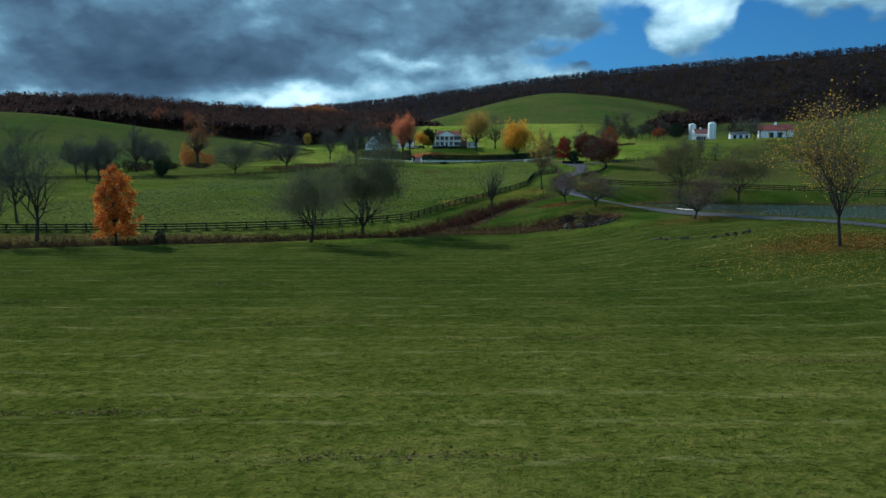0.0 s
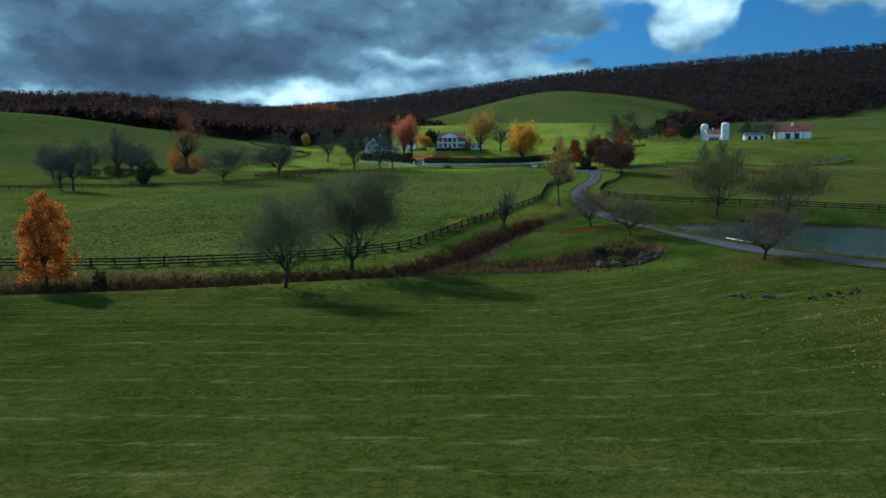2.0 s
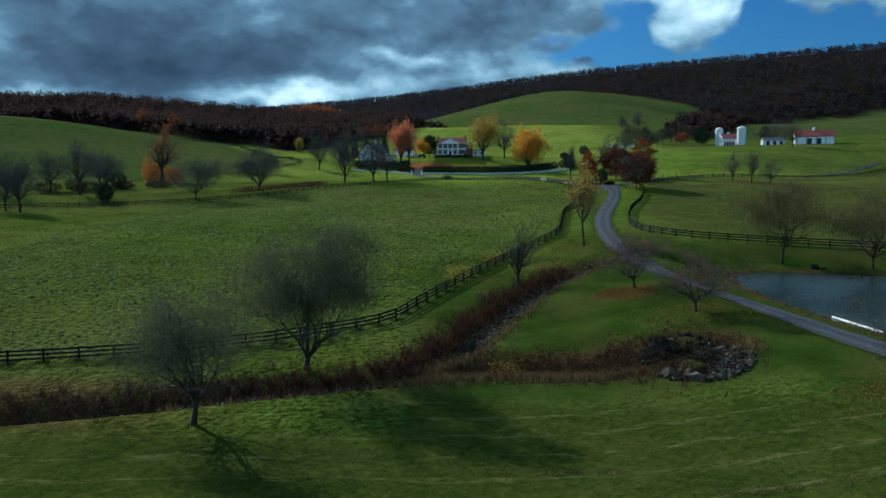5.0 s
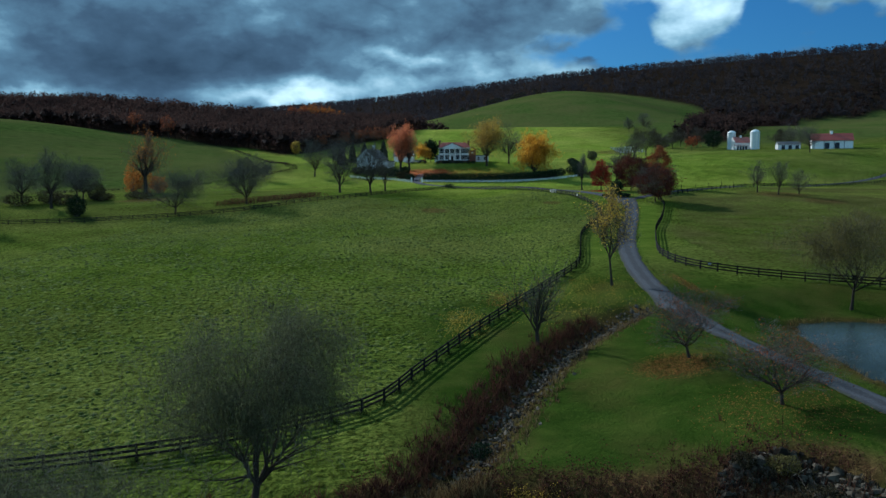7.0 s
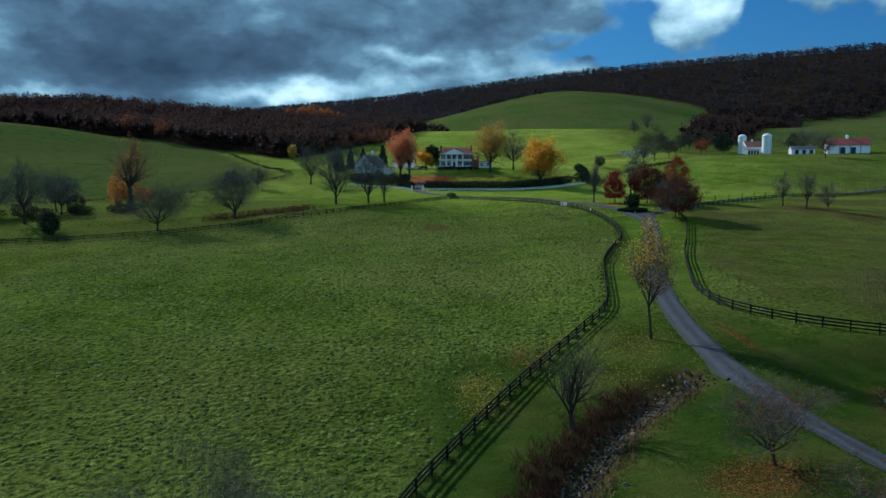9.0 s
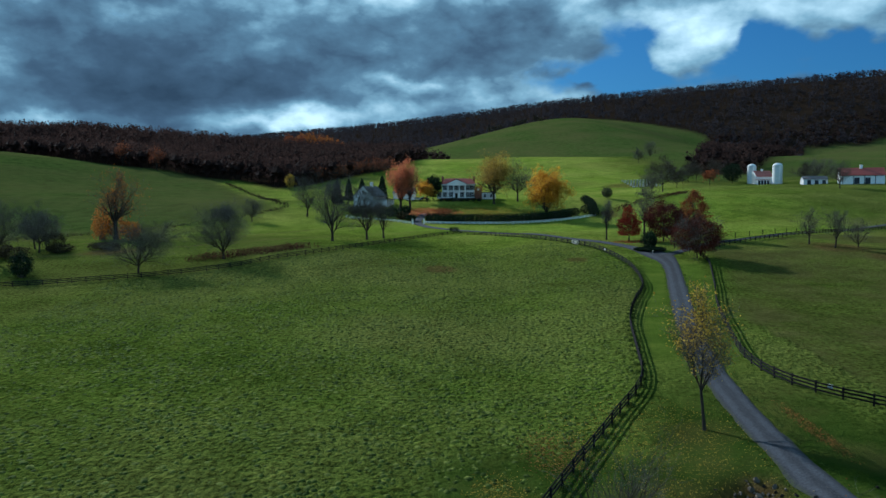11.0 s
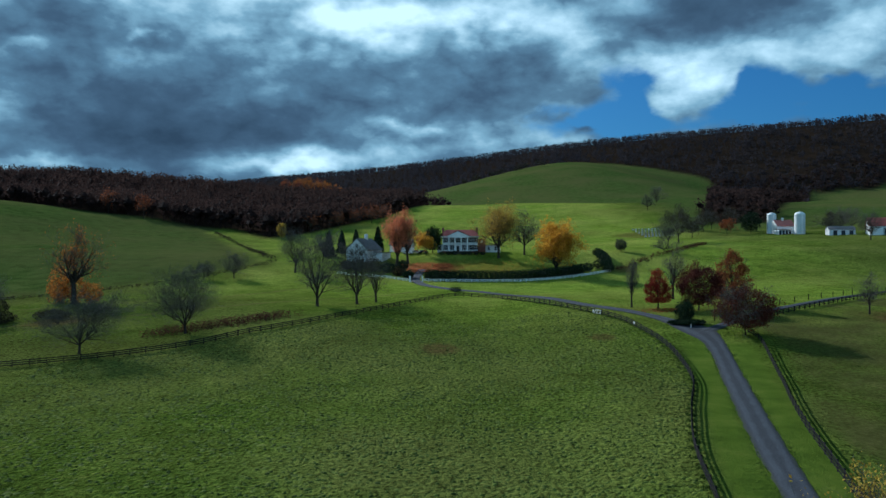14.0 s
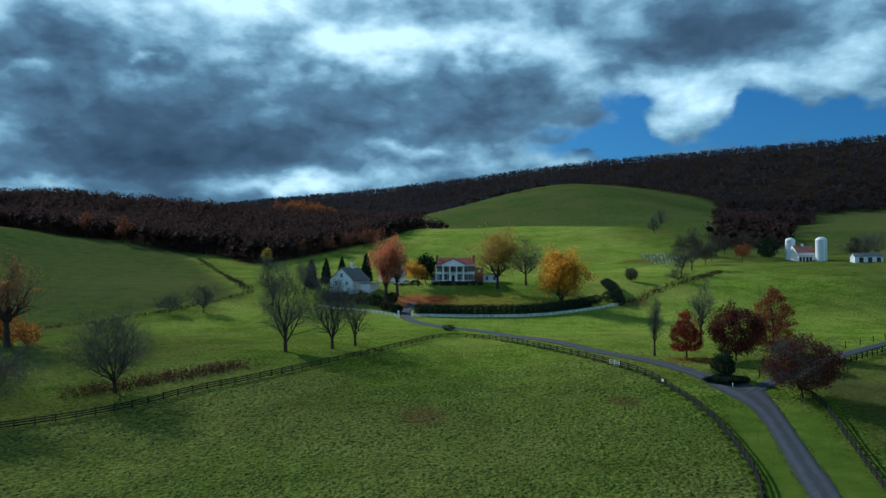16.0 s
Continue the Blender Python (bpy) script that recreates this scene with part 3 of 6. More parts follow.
def cards(at, size, rng, flat=0.0, long=1.0):
    """Small leaf clumps: bent four-cornered leaves, turned at random. flat lays them level."""
    at = np.asarray(at, float)
    n = len(at)
    a = rng.normal(size=(n, 3))
    a[:, 2] *= 1 - flat
    a /= np.linalg.norm(a, axis=1, keepdims=True) + 1e-9
    b = rng.normal(size=(n, 3))
    b[:, 2] *= 1 - flat
    b -= a * (a * b).sum(1, keepdims=True)
    b /= np.linalg.norm(b, axis=1, keepdims=True) + 1e-9
    c = np.cross(a, b)
    s = (np.asarray(size) * rng.uniform(0.6, 1.35, n))[:, None]
    v = np.stack([at - a * s * long, at - b * s * 0.6 + c * s * 0.22, at + a * s * long, at + b * s * 0.6 + c * s * 0.22], 1).reshape(-1, 3)
    return v, (np.arange(n) * 4)[:, None] + np.arange(4)[None]


def blades(at, tall, wide, rng, lean=0.5):
    """Upright tapering blades or strands."""
    at = np.asarray(at, float)
    n = len(at)
    t = rng.uniform(0, 2 * np.pi, n)
    side = np.stack([np.cos(t), np.sin(t), np.zeros(n)], 1)
    h = np.asarray(tall) * rng.uniform(0.5, 1.3, n)
    w = np.asarray(wide) * rng.uniform(0.6, 1.4, n)
    tip = at + np.stack([rng.normal(0, lean, n) * h, rng.normal(0, lean, n) * h, h], 1)
    v = np.stack([at - side * w[:, None], at + side * w[:, None], tip], 1).reshape(-1, 3)
    return v, (np.arange(n) * 3)[:, None] + np.arange(3)[None]


def join(*pieces):
    v, f, base = [], [], 0
    for pv, pf in pieces:
        v.append(np.asarray(pv, float))
        f += (np.asarray(pf) + base).tolist()
        base += len(pv)
    return np.concatenate(v), f


# ---------------------------------------------------------------- trees
def grow(rng, fork=0.25, limbs=6, up=0.35, droop=0.0, levels=4, spread=0.9, leader=0.6, wiggle=0.16):
    """Sticks of a tree one metre tall: rows of start, end, radii and level, and the twig ends."""
    sticks, tips = [], []

    def limb(pos, way, length, radius, level):
        n = (5, 4, 3, 2, 2)[level]
        for i in range(n):
            way = way + rng.normal(0, wiggle, 3) + np.array([0, 0, (up - droop * level) * 0.30])
            way /= np.linalg.norm(way)
            end = pos + way * length / n
            thin = radius * (1 - 0.75 * (i + 1) / n)
            sticks.append((pos, end, radius * (1 - 0.75 * i / n), thin, level))
            pos = end
            if level < levels and (i > 0 or level > 0):
                for _ in range((2, 2, 2, 2)[level] if level else max(1, limbs // 4)):
                    side = rng.normal(0, 1, 3)
                    side -= way * (side @ way)
                    side /= np.linalg.norm(side) + 1e-9
                    ang = rng.uniform(0.5, 1.05)
                    limb(pos, way * math.cos(ang) + side * math.sin(ang), length * rng.uniform(0.42, 0.68), thin * 0.72, level + 1)
        tips.append((pos, way, level))

    base = np.array([0.0, 0, 0])
    top = np.array([rng.normal(0, 0.012), rng.normal(0, 0.012), fork])
    sticks.append((base, base * 0.7 + top * 0.3, 0.034, 0.025, 0))
    sticks.append((base * 0.7 + top * 0.3, top, 0.025, 0.021, 0))
    for k in range(limbs):
        t = 2 * math.pi * (k + rng.uniform(-0.3, 0.3)) / limbs
        out = spread * rng.uniform(0.6, 1.15)
        limb(top * rng.uniform(0.82, 1.0), np.array([math.cos(t) * out, math.sin(t) * out, rng.uniform(0.7, 1.2)]), (1 - fork) * rng.uniform(0.42, 0.66), 0.013, 1)
    if leader:
        limb(top, np.array([rng.normal(0, 0.08), rng.normal(0, 0.08), 1.0]), (1 - fork) * leader, 0.017, 0 if levels > 3 else 1)
    return sticks, tips


def clumps(rng, at, middle, n, loose, stray=0.22):
    """Draw leaves together into tufts round some of their own places, so that the crown has gaps and an uneven outline."""
    seeds = at[rng.integers(0, len(at), n)]
    seeds = middle + (seeds - middle) * rng.uniform(0.86, 1.10, (n, 1))
    near = seeds[rng.integers(0, n, len(at))] + rng.normal(0, 1.0, (len(at), 3)) * np.asarray(loose)
    return np.where(rng.uniform(0, 1, (len(at), 1)) < stray, at, near)


def plant(name, label, x, y, tall, wide, seed, leaf=None, leaves=0, size=0.22, twigs=1500, bark=None, strands=0, shape="", group="", z=None, lift=0.0, fine=0.008, girth=0.62, spin=0.0, lean=(0.0, 0.0), top_heavy=0.0, haze=0, **how):
    """A tree with a trunk and a crown; lean bends it over by metres for each metre of height."""
    rng = np.random.default_rng(seed)
    ob = thing(name, x, y, label, "tree", z=(ground_at(x, y) if z is None else z) - 0.08, turn=0.0 if any(lean) else rng.uniform(0, 360) + spin, group=group)
    sticks, tips = grow(rng, **how)
    p0, p1 = np.array([s[0] for s in sticks]), np.array([s[1] for s in sticks])
    r0, r1 = np.array([s[2] for s in sticks]), np.array([s[3] for s in sticks])
    lev = np.array([s[4] for s in sticks])
    high, across = np.quantile(p1[:, 2], 0.97), 2 * np.quantile(np.hypot(p1[:, 0], p1[:, 1]), 0.90)
    sc = np.array([wide / across, wide / across, tall * 0.98 / high])
    p0, p1 = p0 * sc, p1 * sc
    bow = np.array([*lean, 0.0])
    p0, p1 = p0 + p0[:, 2:] * bow, p1 + p1[:, 2:] * bow
    r0, r1 = r0 * tall * girth, r1 * tall * girth
    r0[lev > 2] *= 0.5
    r1[lev > 2] *= 0.5
    stout = lev <= 2
    a = tubes(p0[lev < 1], p1[lev < 1], r0[lev < 1], r1[lev < 1], 7)
    b = tubes(p0[stout & (lev > 0)], p1[stout & (lev > 0)], np.maximum(r0, 0.012)[stout & (lev > 0)], np.maximum(r1, 0.008)[stout & (lev > 0)], 5)
    v, f = join(a, b)
    part_of(ob, "trunk", mesh_of("trunk", v, f, bark or BARK, True))
    pieces = [tubes(p0[~stout], p1[~stout], np.maximum(r0[~stout], fine), np.maximum(r1[~stout], fine * 0.6), 3)] if (~stout).any() else []
    ends = np.array([t[0] for t in tips]) * sc
    ends = ends + ends[:, 2:] * bow
    ways = np.array([t[1] for t in tips])
    if twigs:
        i = rng.integers(0, len(ends), twigs)
        start = ends[i] - ways[i] * rng.uniform(0, 0.09, (twigs, 1)) * tall
        out = ways[i] + rng.normal(0, 0.55, (twigs, 3)) - np.array([0, 0, 1.1 if strands else 0.0])
        out /= np.linalg.norm(out, axis=1, keepdims=True)
        reach = rng.uniform(0.03, 0.085, (twigs, 1)) * tall
        pieces.append(tubes(start, start + out * reach, np.full(twigs, fine * 0.8), np.full(twigs, fine * 0.3), 3))
    if haze:
        q = rng.normal(size=(haze, 3))
        q /= np.linalg.norm(q, axis=1, keepdims=True)
        r = rng.uniform(0.25, 1.0, haze) ** 0.5 * (1 + 0.14 * np.sin(4.1 * q[:, 0] + seed) * np.sin(3.7 * q[:, 1] + 2 * seed))
        start = q * r[:, None] * np.array([wide * 0.47, wide * 0.47, tall * 0.37]) + np.array([0, 0, tall * 0.59])
        out = q + rng.normal(0, 0.4, (haze, 3)) + np.array([0, 0, 0.35])
        out /= np.linalg.norm(out, axis=1, keepdims=True)
        pieces.append(tubes(start - out * 0.05 * tall, start + out * rng.uniform(0.01, 0.05, (haze, 1)) * tall, np.full(haze, fine * 0.7), np.full(haze, fine * 0.25), 3))
    v, f = join(*pieces)
    crown = part_of(ob, "crown", mesh_of("crown", v, f, TWIG))
    if strands:
        high_ends = ends[(ends[:, 2] > 0.50 * tall) & (np.hypot(ends[:, 0], ends[:, 1]) > 0.16 * wide)]
        i = rng.integers(0, len(high_ends), strands)
        top = high_ends[i] + rng.normal(0, 0.03, (strands, 3)) * np.array([wide, wide, 0.6 * tall])
        pieces = []
        drift = rng.normal(0, 0.45, (strands, 2))
        reach = rng.uniform(0.35, 1.25, strands)
        for step in range(9):
            drift = drift * 0.72
            nxt = top + np.stack([drift[:, 0] + rng.normal(0, 0.26, strands), drift[:, 1] + rng.normal(0, 0.26, strands), (0.34 - 0.18 * step) * reach], 1) * (0.036 * tall)
            nxt[:, 2] = np.maximum(nxt[:, 2], 0.12 * tall)
            pieces.append(cards((top + nxt) / 2, np.full(strands, 0.035 * tall), rng, long=1.0))
            vv = pieces[-1][0].reshape(-1, 4, 3)
            vv[:, 0], vv[:, 2] = top, nxt
            side = rng.normal(0, 0.028, (strands, 3)) * (size / 0.22)
            vv[:, 1], vv[:, 3] = (top + nxt) / 2 + side, (top + nxt) / 2 - side
            pieces[-1] = (vv.reshape(-1, 3), pieces[-1][1])
            top = nxt
        v, f = join(*pieces)
        part_of(ob, "foliage", mesh_of("foliage", v, f, leaf or WILLOW_LEAF))
    elif leaves:
        i = rng.integers(0, len(ends), leaves)
        at = ends[i] + rng.normal(0, 0.028, (leaves, 3)) * np.array([wide, wide, tall])
        if shape == "cone":
            h = 1 - rng.power(1.4, leaves)
            t = rng.uniform(0, 2 * np.pi, leaves)
            r = np.interp(h, [0, 0.10, 0.3, 0.6, 0.82, 1.0], [0.60, 0.94, 1.0, 0.86, 0.56, 0.06]) * np.sqrt(rng.uniform(0.25, 1.0, leaves)) * (1 + 0.16 * np.sin(5 * t + 9 * h))
            at = np.stack([np.cos(t) * r * wide / 2, np.sin(t) * r * wide / 2, tall * (0.12 + 0.88 * h)], 1)
            at = clumps(rng, at, np.array([0, 0, tall * 0.45]), 110, (0.050 * wide, 0.050 * wide, 0.026 * tall))
        elif shape == "dome":
            q = rng.normal(size=(leaves, 3))
            q /= np.linalg.norm(q, axis=1, keepdims=True)
            r = rng.uniform(0.35, 1.0, leaves) ** 0.45
            r *= 1 + 0.13 * np.sin(4.3 * q[:, 0] + 1.1 * seed) * np.sin(5.1 * q[:, 1]) + 0.10 * np.sin(9 * q[:, 2] + 6 * q[:, 0])
            at = q * r[:, None] * np.array([wide / 2, wide / 2, tall * 0.44]) + np.array([0, 0, tall * 0.56])
            at = clumps(rng, at, np.array([0, 0, tall * 0.5]), 150, (0.050 * wide, 0.050 * wide, 0.040 * tall), 0.4)
            at[:, 2] = np.maximum(at[:, 2], tall * 0.10 + rng.uniform(0, 0.1, leaves) * tall)
        at = at[at[:, 2] > lift * tall]
        at = at[rng.uniform(0, 1, len(at)) > top_heavy * (1 - at[:, 2] / tall)]
        v, f = cards(at, np.full(len(at), size), rng)
        part_of(ob, "foliage", mesh_of("foliage", v, f, leaf))
    return ob


def conifer(x, y, tall, wide, seed, name="cedar_tree", label="dark green conical evergreen tree on grass", group=""):
    rng = np.random.default_rng(seed)
    ob = thing(name, x, y, label, "tree", z=ground_at(x, y) - 0.05, group=group)
    v, f = lathe([(0.03 * tall, 0), (0.018 * tall, 0.4 * tall), (0.004 * tall, 0.95 * tall)], 7)
    part_of(ob, "trunk", mesh_of("trunk", v, f, BARK))
    n = 1100
    h = 1 - rng.power(1.7, n)
    t = rng.uniform(0, 2 * np.pi, n)
    r = (1 - h) ** 0.75 * np.sqrt(rng.uniform(0.2, 1, n)) * (1 + 0.14 * np.sin(4 * t + 11 * h + seed))
    at = np.stack([np.cos(t) * r * wide / 2, np.sin(t) * r * wide / 2, tall * (0.04 + 0.95 * h)], 1)
    v, f = cards(at, np.full(n, 0.05 * tall), rng, long=1.2)
    part_of(ob, "foliage", mesh_of("foliage", v, f, EVERGREEN))
    return ob


def bush(name, label, x, y, tall, wide, seed, mat, deep=None, n=700, size=0.16, z=None, category="bush", group=""):
    """A low woody clump: stems and a ragged cloud of leaves."""
    rng = np.random.default_rng(seed)
    deep = deep or wide
    ob = thing(name, x, y, label, category, z=(ground_at(x, y) if z is None else z) - 0.05, group=group)
    k = 40
    out = np.stack([rng.normal(0, 0.25, k) * wide, rng.normal(0, 0.25, k) * deep, rng.uniform(0.5, 1.0, k) * tall], 1)
    v, f = tubes(out * np.array([0.3, 0.3, 0.0]), out, np.full(k, 0.03), np.full(k, 0.008), 3)
    part_of(ob, "woody_base", mesh_of("woody_base", v, f, TWIG))
    q = rng.normal(size=(n, 3))
    q /= np.linalg.norm(q, axis=1, keepdims=True)
    r = rng.uniform(0.2, 1, n) ** 0.4 * (1 + 0.2 * np.sin(4 * q[:, 0] + seed) * np.sin(5 * q[:, 1] + 2 * seed))
    at = q * r[:, None] * np.array([wide / 2, deep / 2, tall * 0.5]) + np.array([0, 0, tall * 0.5])
    at[:, 2] = np.maximum(at[:, 2], 0.03)
    v, f = cards(at, np.full(n, size), rng)
    part_of(ob, "foliage", mesh_of("foliage", v, f, mat))
    return ob


# ---------------------------------------------------------------- ground, water, drive
def wooded(x, y):
    """How far a place is woodland: 0 open, 1 wooded."""
    x, y = np.asarray(x, float), np.asarray(y, float)
    edge = np.interp(x, [-900, -450, -310, -285, -223, -174, -121, -60, 0, 60, 200, 420, 520, 700, 1500], [830, 780, 730, 735, 700, 665, 632, 770, 1040, 1300, 1500, 1780, 1780, 1760, 1700])
    edge = edge + 12 * np.sin(x / 37.0) + 8 * np.sin(x / 13.0 + 1)
    k = smooth(0, 30, y - edge)
    hill = ((x - 268) / (350 + 25 * np.sin(y / 60.0))) ** 2 + ((y - 1640) / np.where(y < 1640, 850.0, 610.0)) ** 2
    # wooded gully running up beside the big hill
    gully = smooth(0, 14, x - (172 + (y - 690) * 0.344) + 6 * np.sin(y / 23.0)) * smooth(0, 14, 276 + (y - 772) * 0.485 - x) * smooth(660, 690, y)
    return np.maximum(k * smooth(0.95, 1.08, hill), gully)


def make_land():
    ys = np.r_[-1600, -900, -500, -300, -200, -140, np.arange(-100, 0, 8), np.arange(0, 60, 1.5), np.arange(60, 200, 0.9), np.arange(200, 330, 1.4), np.arange(330, 520, 1.8), 520 * 1.012 ** np.arange(1, 195)]
    a = np.linspace(-1, 1, 361)
    a = 0.42 * a + 0.58 * a ** 3
    wide = 130 + 0.95 * np.abs(ys)
    x = wide[:, None] * a[None]
    y = np.repeat(ys[:, None], len(a), 1)
    shape = x.shape
    x, y = x.ravel(), y.ravel()
    z = height(x, y)
    near = (np.abs(x - 40) < 260) & (y > 40) & (y < 500)
    road = np.full(x.shape, 99.0)
    road[near] = np.minimum(away(x[near], y[near], DRIVE[::2]), away(x[near], y[near], LANE[::3]) + 0.6)
    z = z - 0.16 * (1 - smooth(1.5, 2.5, road))
    n, k = shape
    i = (np.arange(n - 1)[:, None] * k + np.arange(k - 1)[None]).ravel()
    f = np.stack([i, i + 1, i + k + 1, i + k], 1)
    me = mesh_of("ground", np.stack([x, y, z], 1), f, GRASSLAND, True)
    stream = np.full(x.shape, 99.0)
    s_near = (np.abs(x) < 170) & (y > 60) & (y < 220)
    stream[s_near] = np.minimum(away(x[s_near], y[s_near], STREAM), away(x[s_near], y[s_near], DITCH) - 1.8)
    shore = np.full(x.shape, 99.0)
    shore[s_near] = away(x[s_near], y[s_near], SHORE)
    front = np.interp(x, STREAM[:50, 0], STREAM[:50, 1])
    front = np.where(x > -3, np.interp(x, [-3, 25, 60, 200], [112, 104, 66, 20]), front - 6)
    mown = 1 - smooth(-3, 3, y - front)
    lawn = np.maximum(1 - smooth(7, 13, road), (1 - smooth(9, 18, shore)))
    plot = smooth(0, 6, x + 6 - 0.0 * y) * smooth(104, 112, y) * (1 - smooth(168, 178, y)) * (1 - smooth(60, 80, x))
    lawn = np.clip(np.maximum(lawn, plot), 0, 1) * (1 - mown) * (1 - smooth(172, 200, y))
    left_run = smooth(10, 30, -x) * (1 - smooth(114, 118, y)) * smooth(100, 106, y)
    bank = np.clip(np.maximum(1 - smooth(1.4, 3.6, stream), 0.7 * left_run), 0, 1)
    bank = np.maximum(bank, (1 - smooth(0.3, 1.6, np.abs(shore - 0.5))) * 0.8)
    for cx, cy, r in ((-4.2, 294, 4.5), (29.8, 296, 3.0), (104, 316, 9), (-100, 330, 8), (72, 464, 6), (118, 628, 16), (110, 300, 6), (49.5, 160, 2.5)):
        bank = np.maximum(bank, 0.75 * (1 - smooth(0.5, 1.3, np.hypot(x - cx, (y - cy) * 0.8) / r)))
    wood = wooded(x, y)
    edge = np.interp(y, EAST_FENCE[30:, 1], EAST_FENCE[30:, 0])
    dry = smooth(0, 5, x - edge - 1.5) * smooth(0, 5, y - np.interp(x, EAST_FENCE[:60, 0][::-1], EAST_FENCE[:60, 1][::-1]) - 1.5) * (1 - smooth(0, 5, y - np.interp(x, LANE_FENCE[:, 0], LANE_FENCE[:, 1]) + 2)) * smooth(160, 172, y)
    dry = np.maximum(dry, 0.7 * (1 - smooth(0, 30, away(x, y, HILL_HEDGE[::4]))) * smooth(300, 330, y) * (x < -60))
    # hills whose grass colour is darkened partly for cloud shade
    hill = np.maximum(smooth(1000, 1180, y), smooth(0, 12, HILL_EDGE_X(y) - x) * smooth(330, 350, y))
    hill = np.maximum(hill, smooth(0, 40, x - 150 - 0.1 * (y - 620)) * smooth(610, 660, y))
    verge = (1 - smooth(5.5, 8.0, road)) * smooth(185, 212, y) * (1 - smooth(285, 300, y))
    # where the grass colour is raised for the sun patch
    sunlit = smooth(290, 400, y + 0.8 * np.minimum(x, 30)) * (1 - smooth(900, 1080, y)) * (1 - smooth(110, 190, x))
    trail = np.zeros(x.shape)
    for path in TRAILS:
        close = (y > 290) & (y < 500) & (np.abs(x) < 180)
        trail[close] = np.maximum(trail[close], 1 - smooth(0.3, 1.3, away(x[close], y[close], path)))
    for key, values in (("mown", mown), ("lawn", lawn), ("bank", bank), ("wood", wood), ("dry", dry), ("trail", trail), ("hill", hill), ("sunlit", sunlit), ("verge", verge)):
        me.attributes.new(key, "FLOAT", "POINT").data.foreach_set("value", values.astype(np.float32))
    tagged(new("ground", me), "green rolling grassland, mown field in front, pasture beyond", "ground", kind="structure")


make_land()


def ribbon(name, line, wide, lift, mat, label, category, crown=0.05, flare=None):
    d = np.gradient(line, axis=0)
    d /= np.linalg.norm(d, axis=1, keepdims=True)
    side = np.stack([-d[:, 1], d[:, 0]], 1)
    rng = np.random.default_rng(7)
    rows = []
    offs = np.array([-1.0, -0.78, -0.48, -0.2, 0.0, 0.2, 0.48, 0.78, 1.0])
    wide = wide * np.interp(line[:, 1], [110, 190, 240], [0.80, 0.86, 1.0]) + (4.5 * np.exp(-(np.hypot(line[:, 0] - flare[0], line[:, 1] - flare[1]) / 9.0) ** 2) if flare else np.zeros(len(line)))
    for o in offs:
        edge = 0.5 * wide * o + (rng.normal(0, 0.10, len(line)) if abs(o) == 1 else 0)
        p = line + side * np.asarray(edge).reshape(-1, 1)
        g = height(p[:, 0], p[:, 1])
        rows.append(np.c_[p, g + lift + crown * (1 - o * o) - (0.10 if abs(o) == 1 else 0)])
    v = np.stack(rows, 1).reshape(-1, 3)
    n, k = len(line), len(offs)
    over = np.tile(np.abs(offs), n)
    i = (np.arange(n - 1)[:, None] * k + np.arange(k - 1)[None]).ravel()
    me = mesh_of(name, v, np.stack([i, i + 1, i + k + 1, i + k], 1), mat, True)
    me.attributes.new("across", "FLOAT", "POINT").data.foreach_set("value", over.astype(np.float32))
    tagged(new(name, me), label, category, kind="structure")


ribbon("drive_road", DRIVE, 3.8, 0.05, GRAVEL, "grey gravel drive curving between the fences", "road", flare=(51.2, 303.0))
ribbon("lane_road", LANE, 2.8, 0.06, GRAVEL, "narrow grey gravel lane beside a fence", "road")

ring = SHORE[:-1] + (SHORE[:-1] - SHORE[:-1].mean(0)) * 0.012
tagged(new("water", mesh_of("water", np.c_[ring, np.full(len(ring), WATER_LEVEL)], [tuple(range(len(ring)))], WATER)), "dark still pond water reflecting the cloudy sky", "pond", kind="structure")


# ---------------------------------------------------------------- woods on the hills
def make_woods(name, label, n, x0, x1, y0, y1, tall, rng, mat, cards_each, size, keep=None, solid=True):
    x, y = rng.uniform(x0, x1, n), rng.uniform(y0, y1, n)
    ok = (wooded(x, y) > 0.5) if keep is None else keep(x, y)
    x, y = x[ok], y[ok]
    z = land(x, y)
    h = tall * rng.uniform(0.65, 1.25, len(x))
    q = rng.normal(size=(len(x), cards_each, 3))
    q /= np.linalg.norm(q, axis=2, keepdims=True)
    q *= rng.uniform(0.4, 1.0, (len(x), cards_each, 1)) ** 0.5
    at = q * np.stack([h * 0.30, h * 0.30, h * 0.42], 1)[:, None] + np.stack([x, y, z + h * 0.56], 1)[:, None]
    a = cards(at.reshape(-1, 3), np.repeat(h * size, cards_each), rng)
    b = tubes(np.stack([x, y, z - 0.3], 1), np.stack([x, y, z + h * 0.7], 1), h * 0.018, h * 0.008, 3)
    # each crown's dense heart, as a lumpy eight-sided mass
    ways = np.array([(1, 0, 0), (0, 1, 0), (-1, 0, 0), (0, -1, 0), (0, 0, 1), (0, 0, -1)], float)
    heart = ways[None] * np.stack([h * 0.24, h * 0.24, h * 0.22], 1)[:, None] * rng.uniform(0.7, 1.1, (len(x), 6, 1)) + np.stack([x, y, z + h * 0.52], 1)[:, None]
    sides = np.array([(0, 1, 4), (1, 2, 4), (2, 3, 4), (3, 0, 4), (1, 0, 5), (2, 1, 5), (3, 2, 5), (0, 3, 5)])
    c = (heart.reshape(-1, 3), (sides[None] + 6 * np.arange(len(x))[:, None, None]).reshape(-1, 3))
    v, f = join(a, b, c) if solid else join(a, b)
    tagged(new(name, mesh_of(name, v, f, mat)), label, "woodland", kind="stuff")


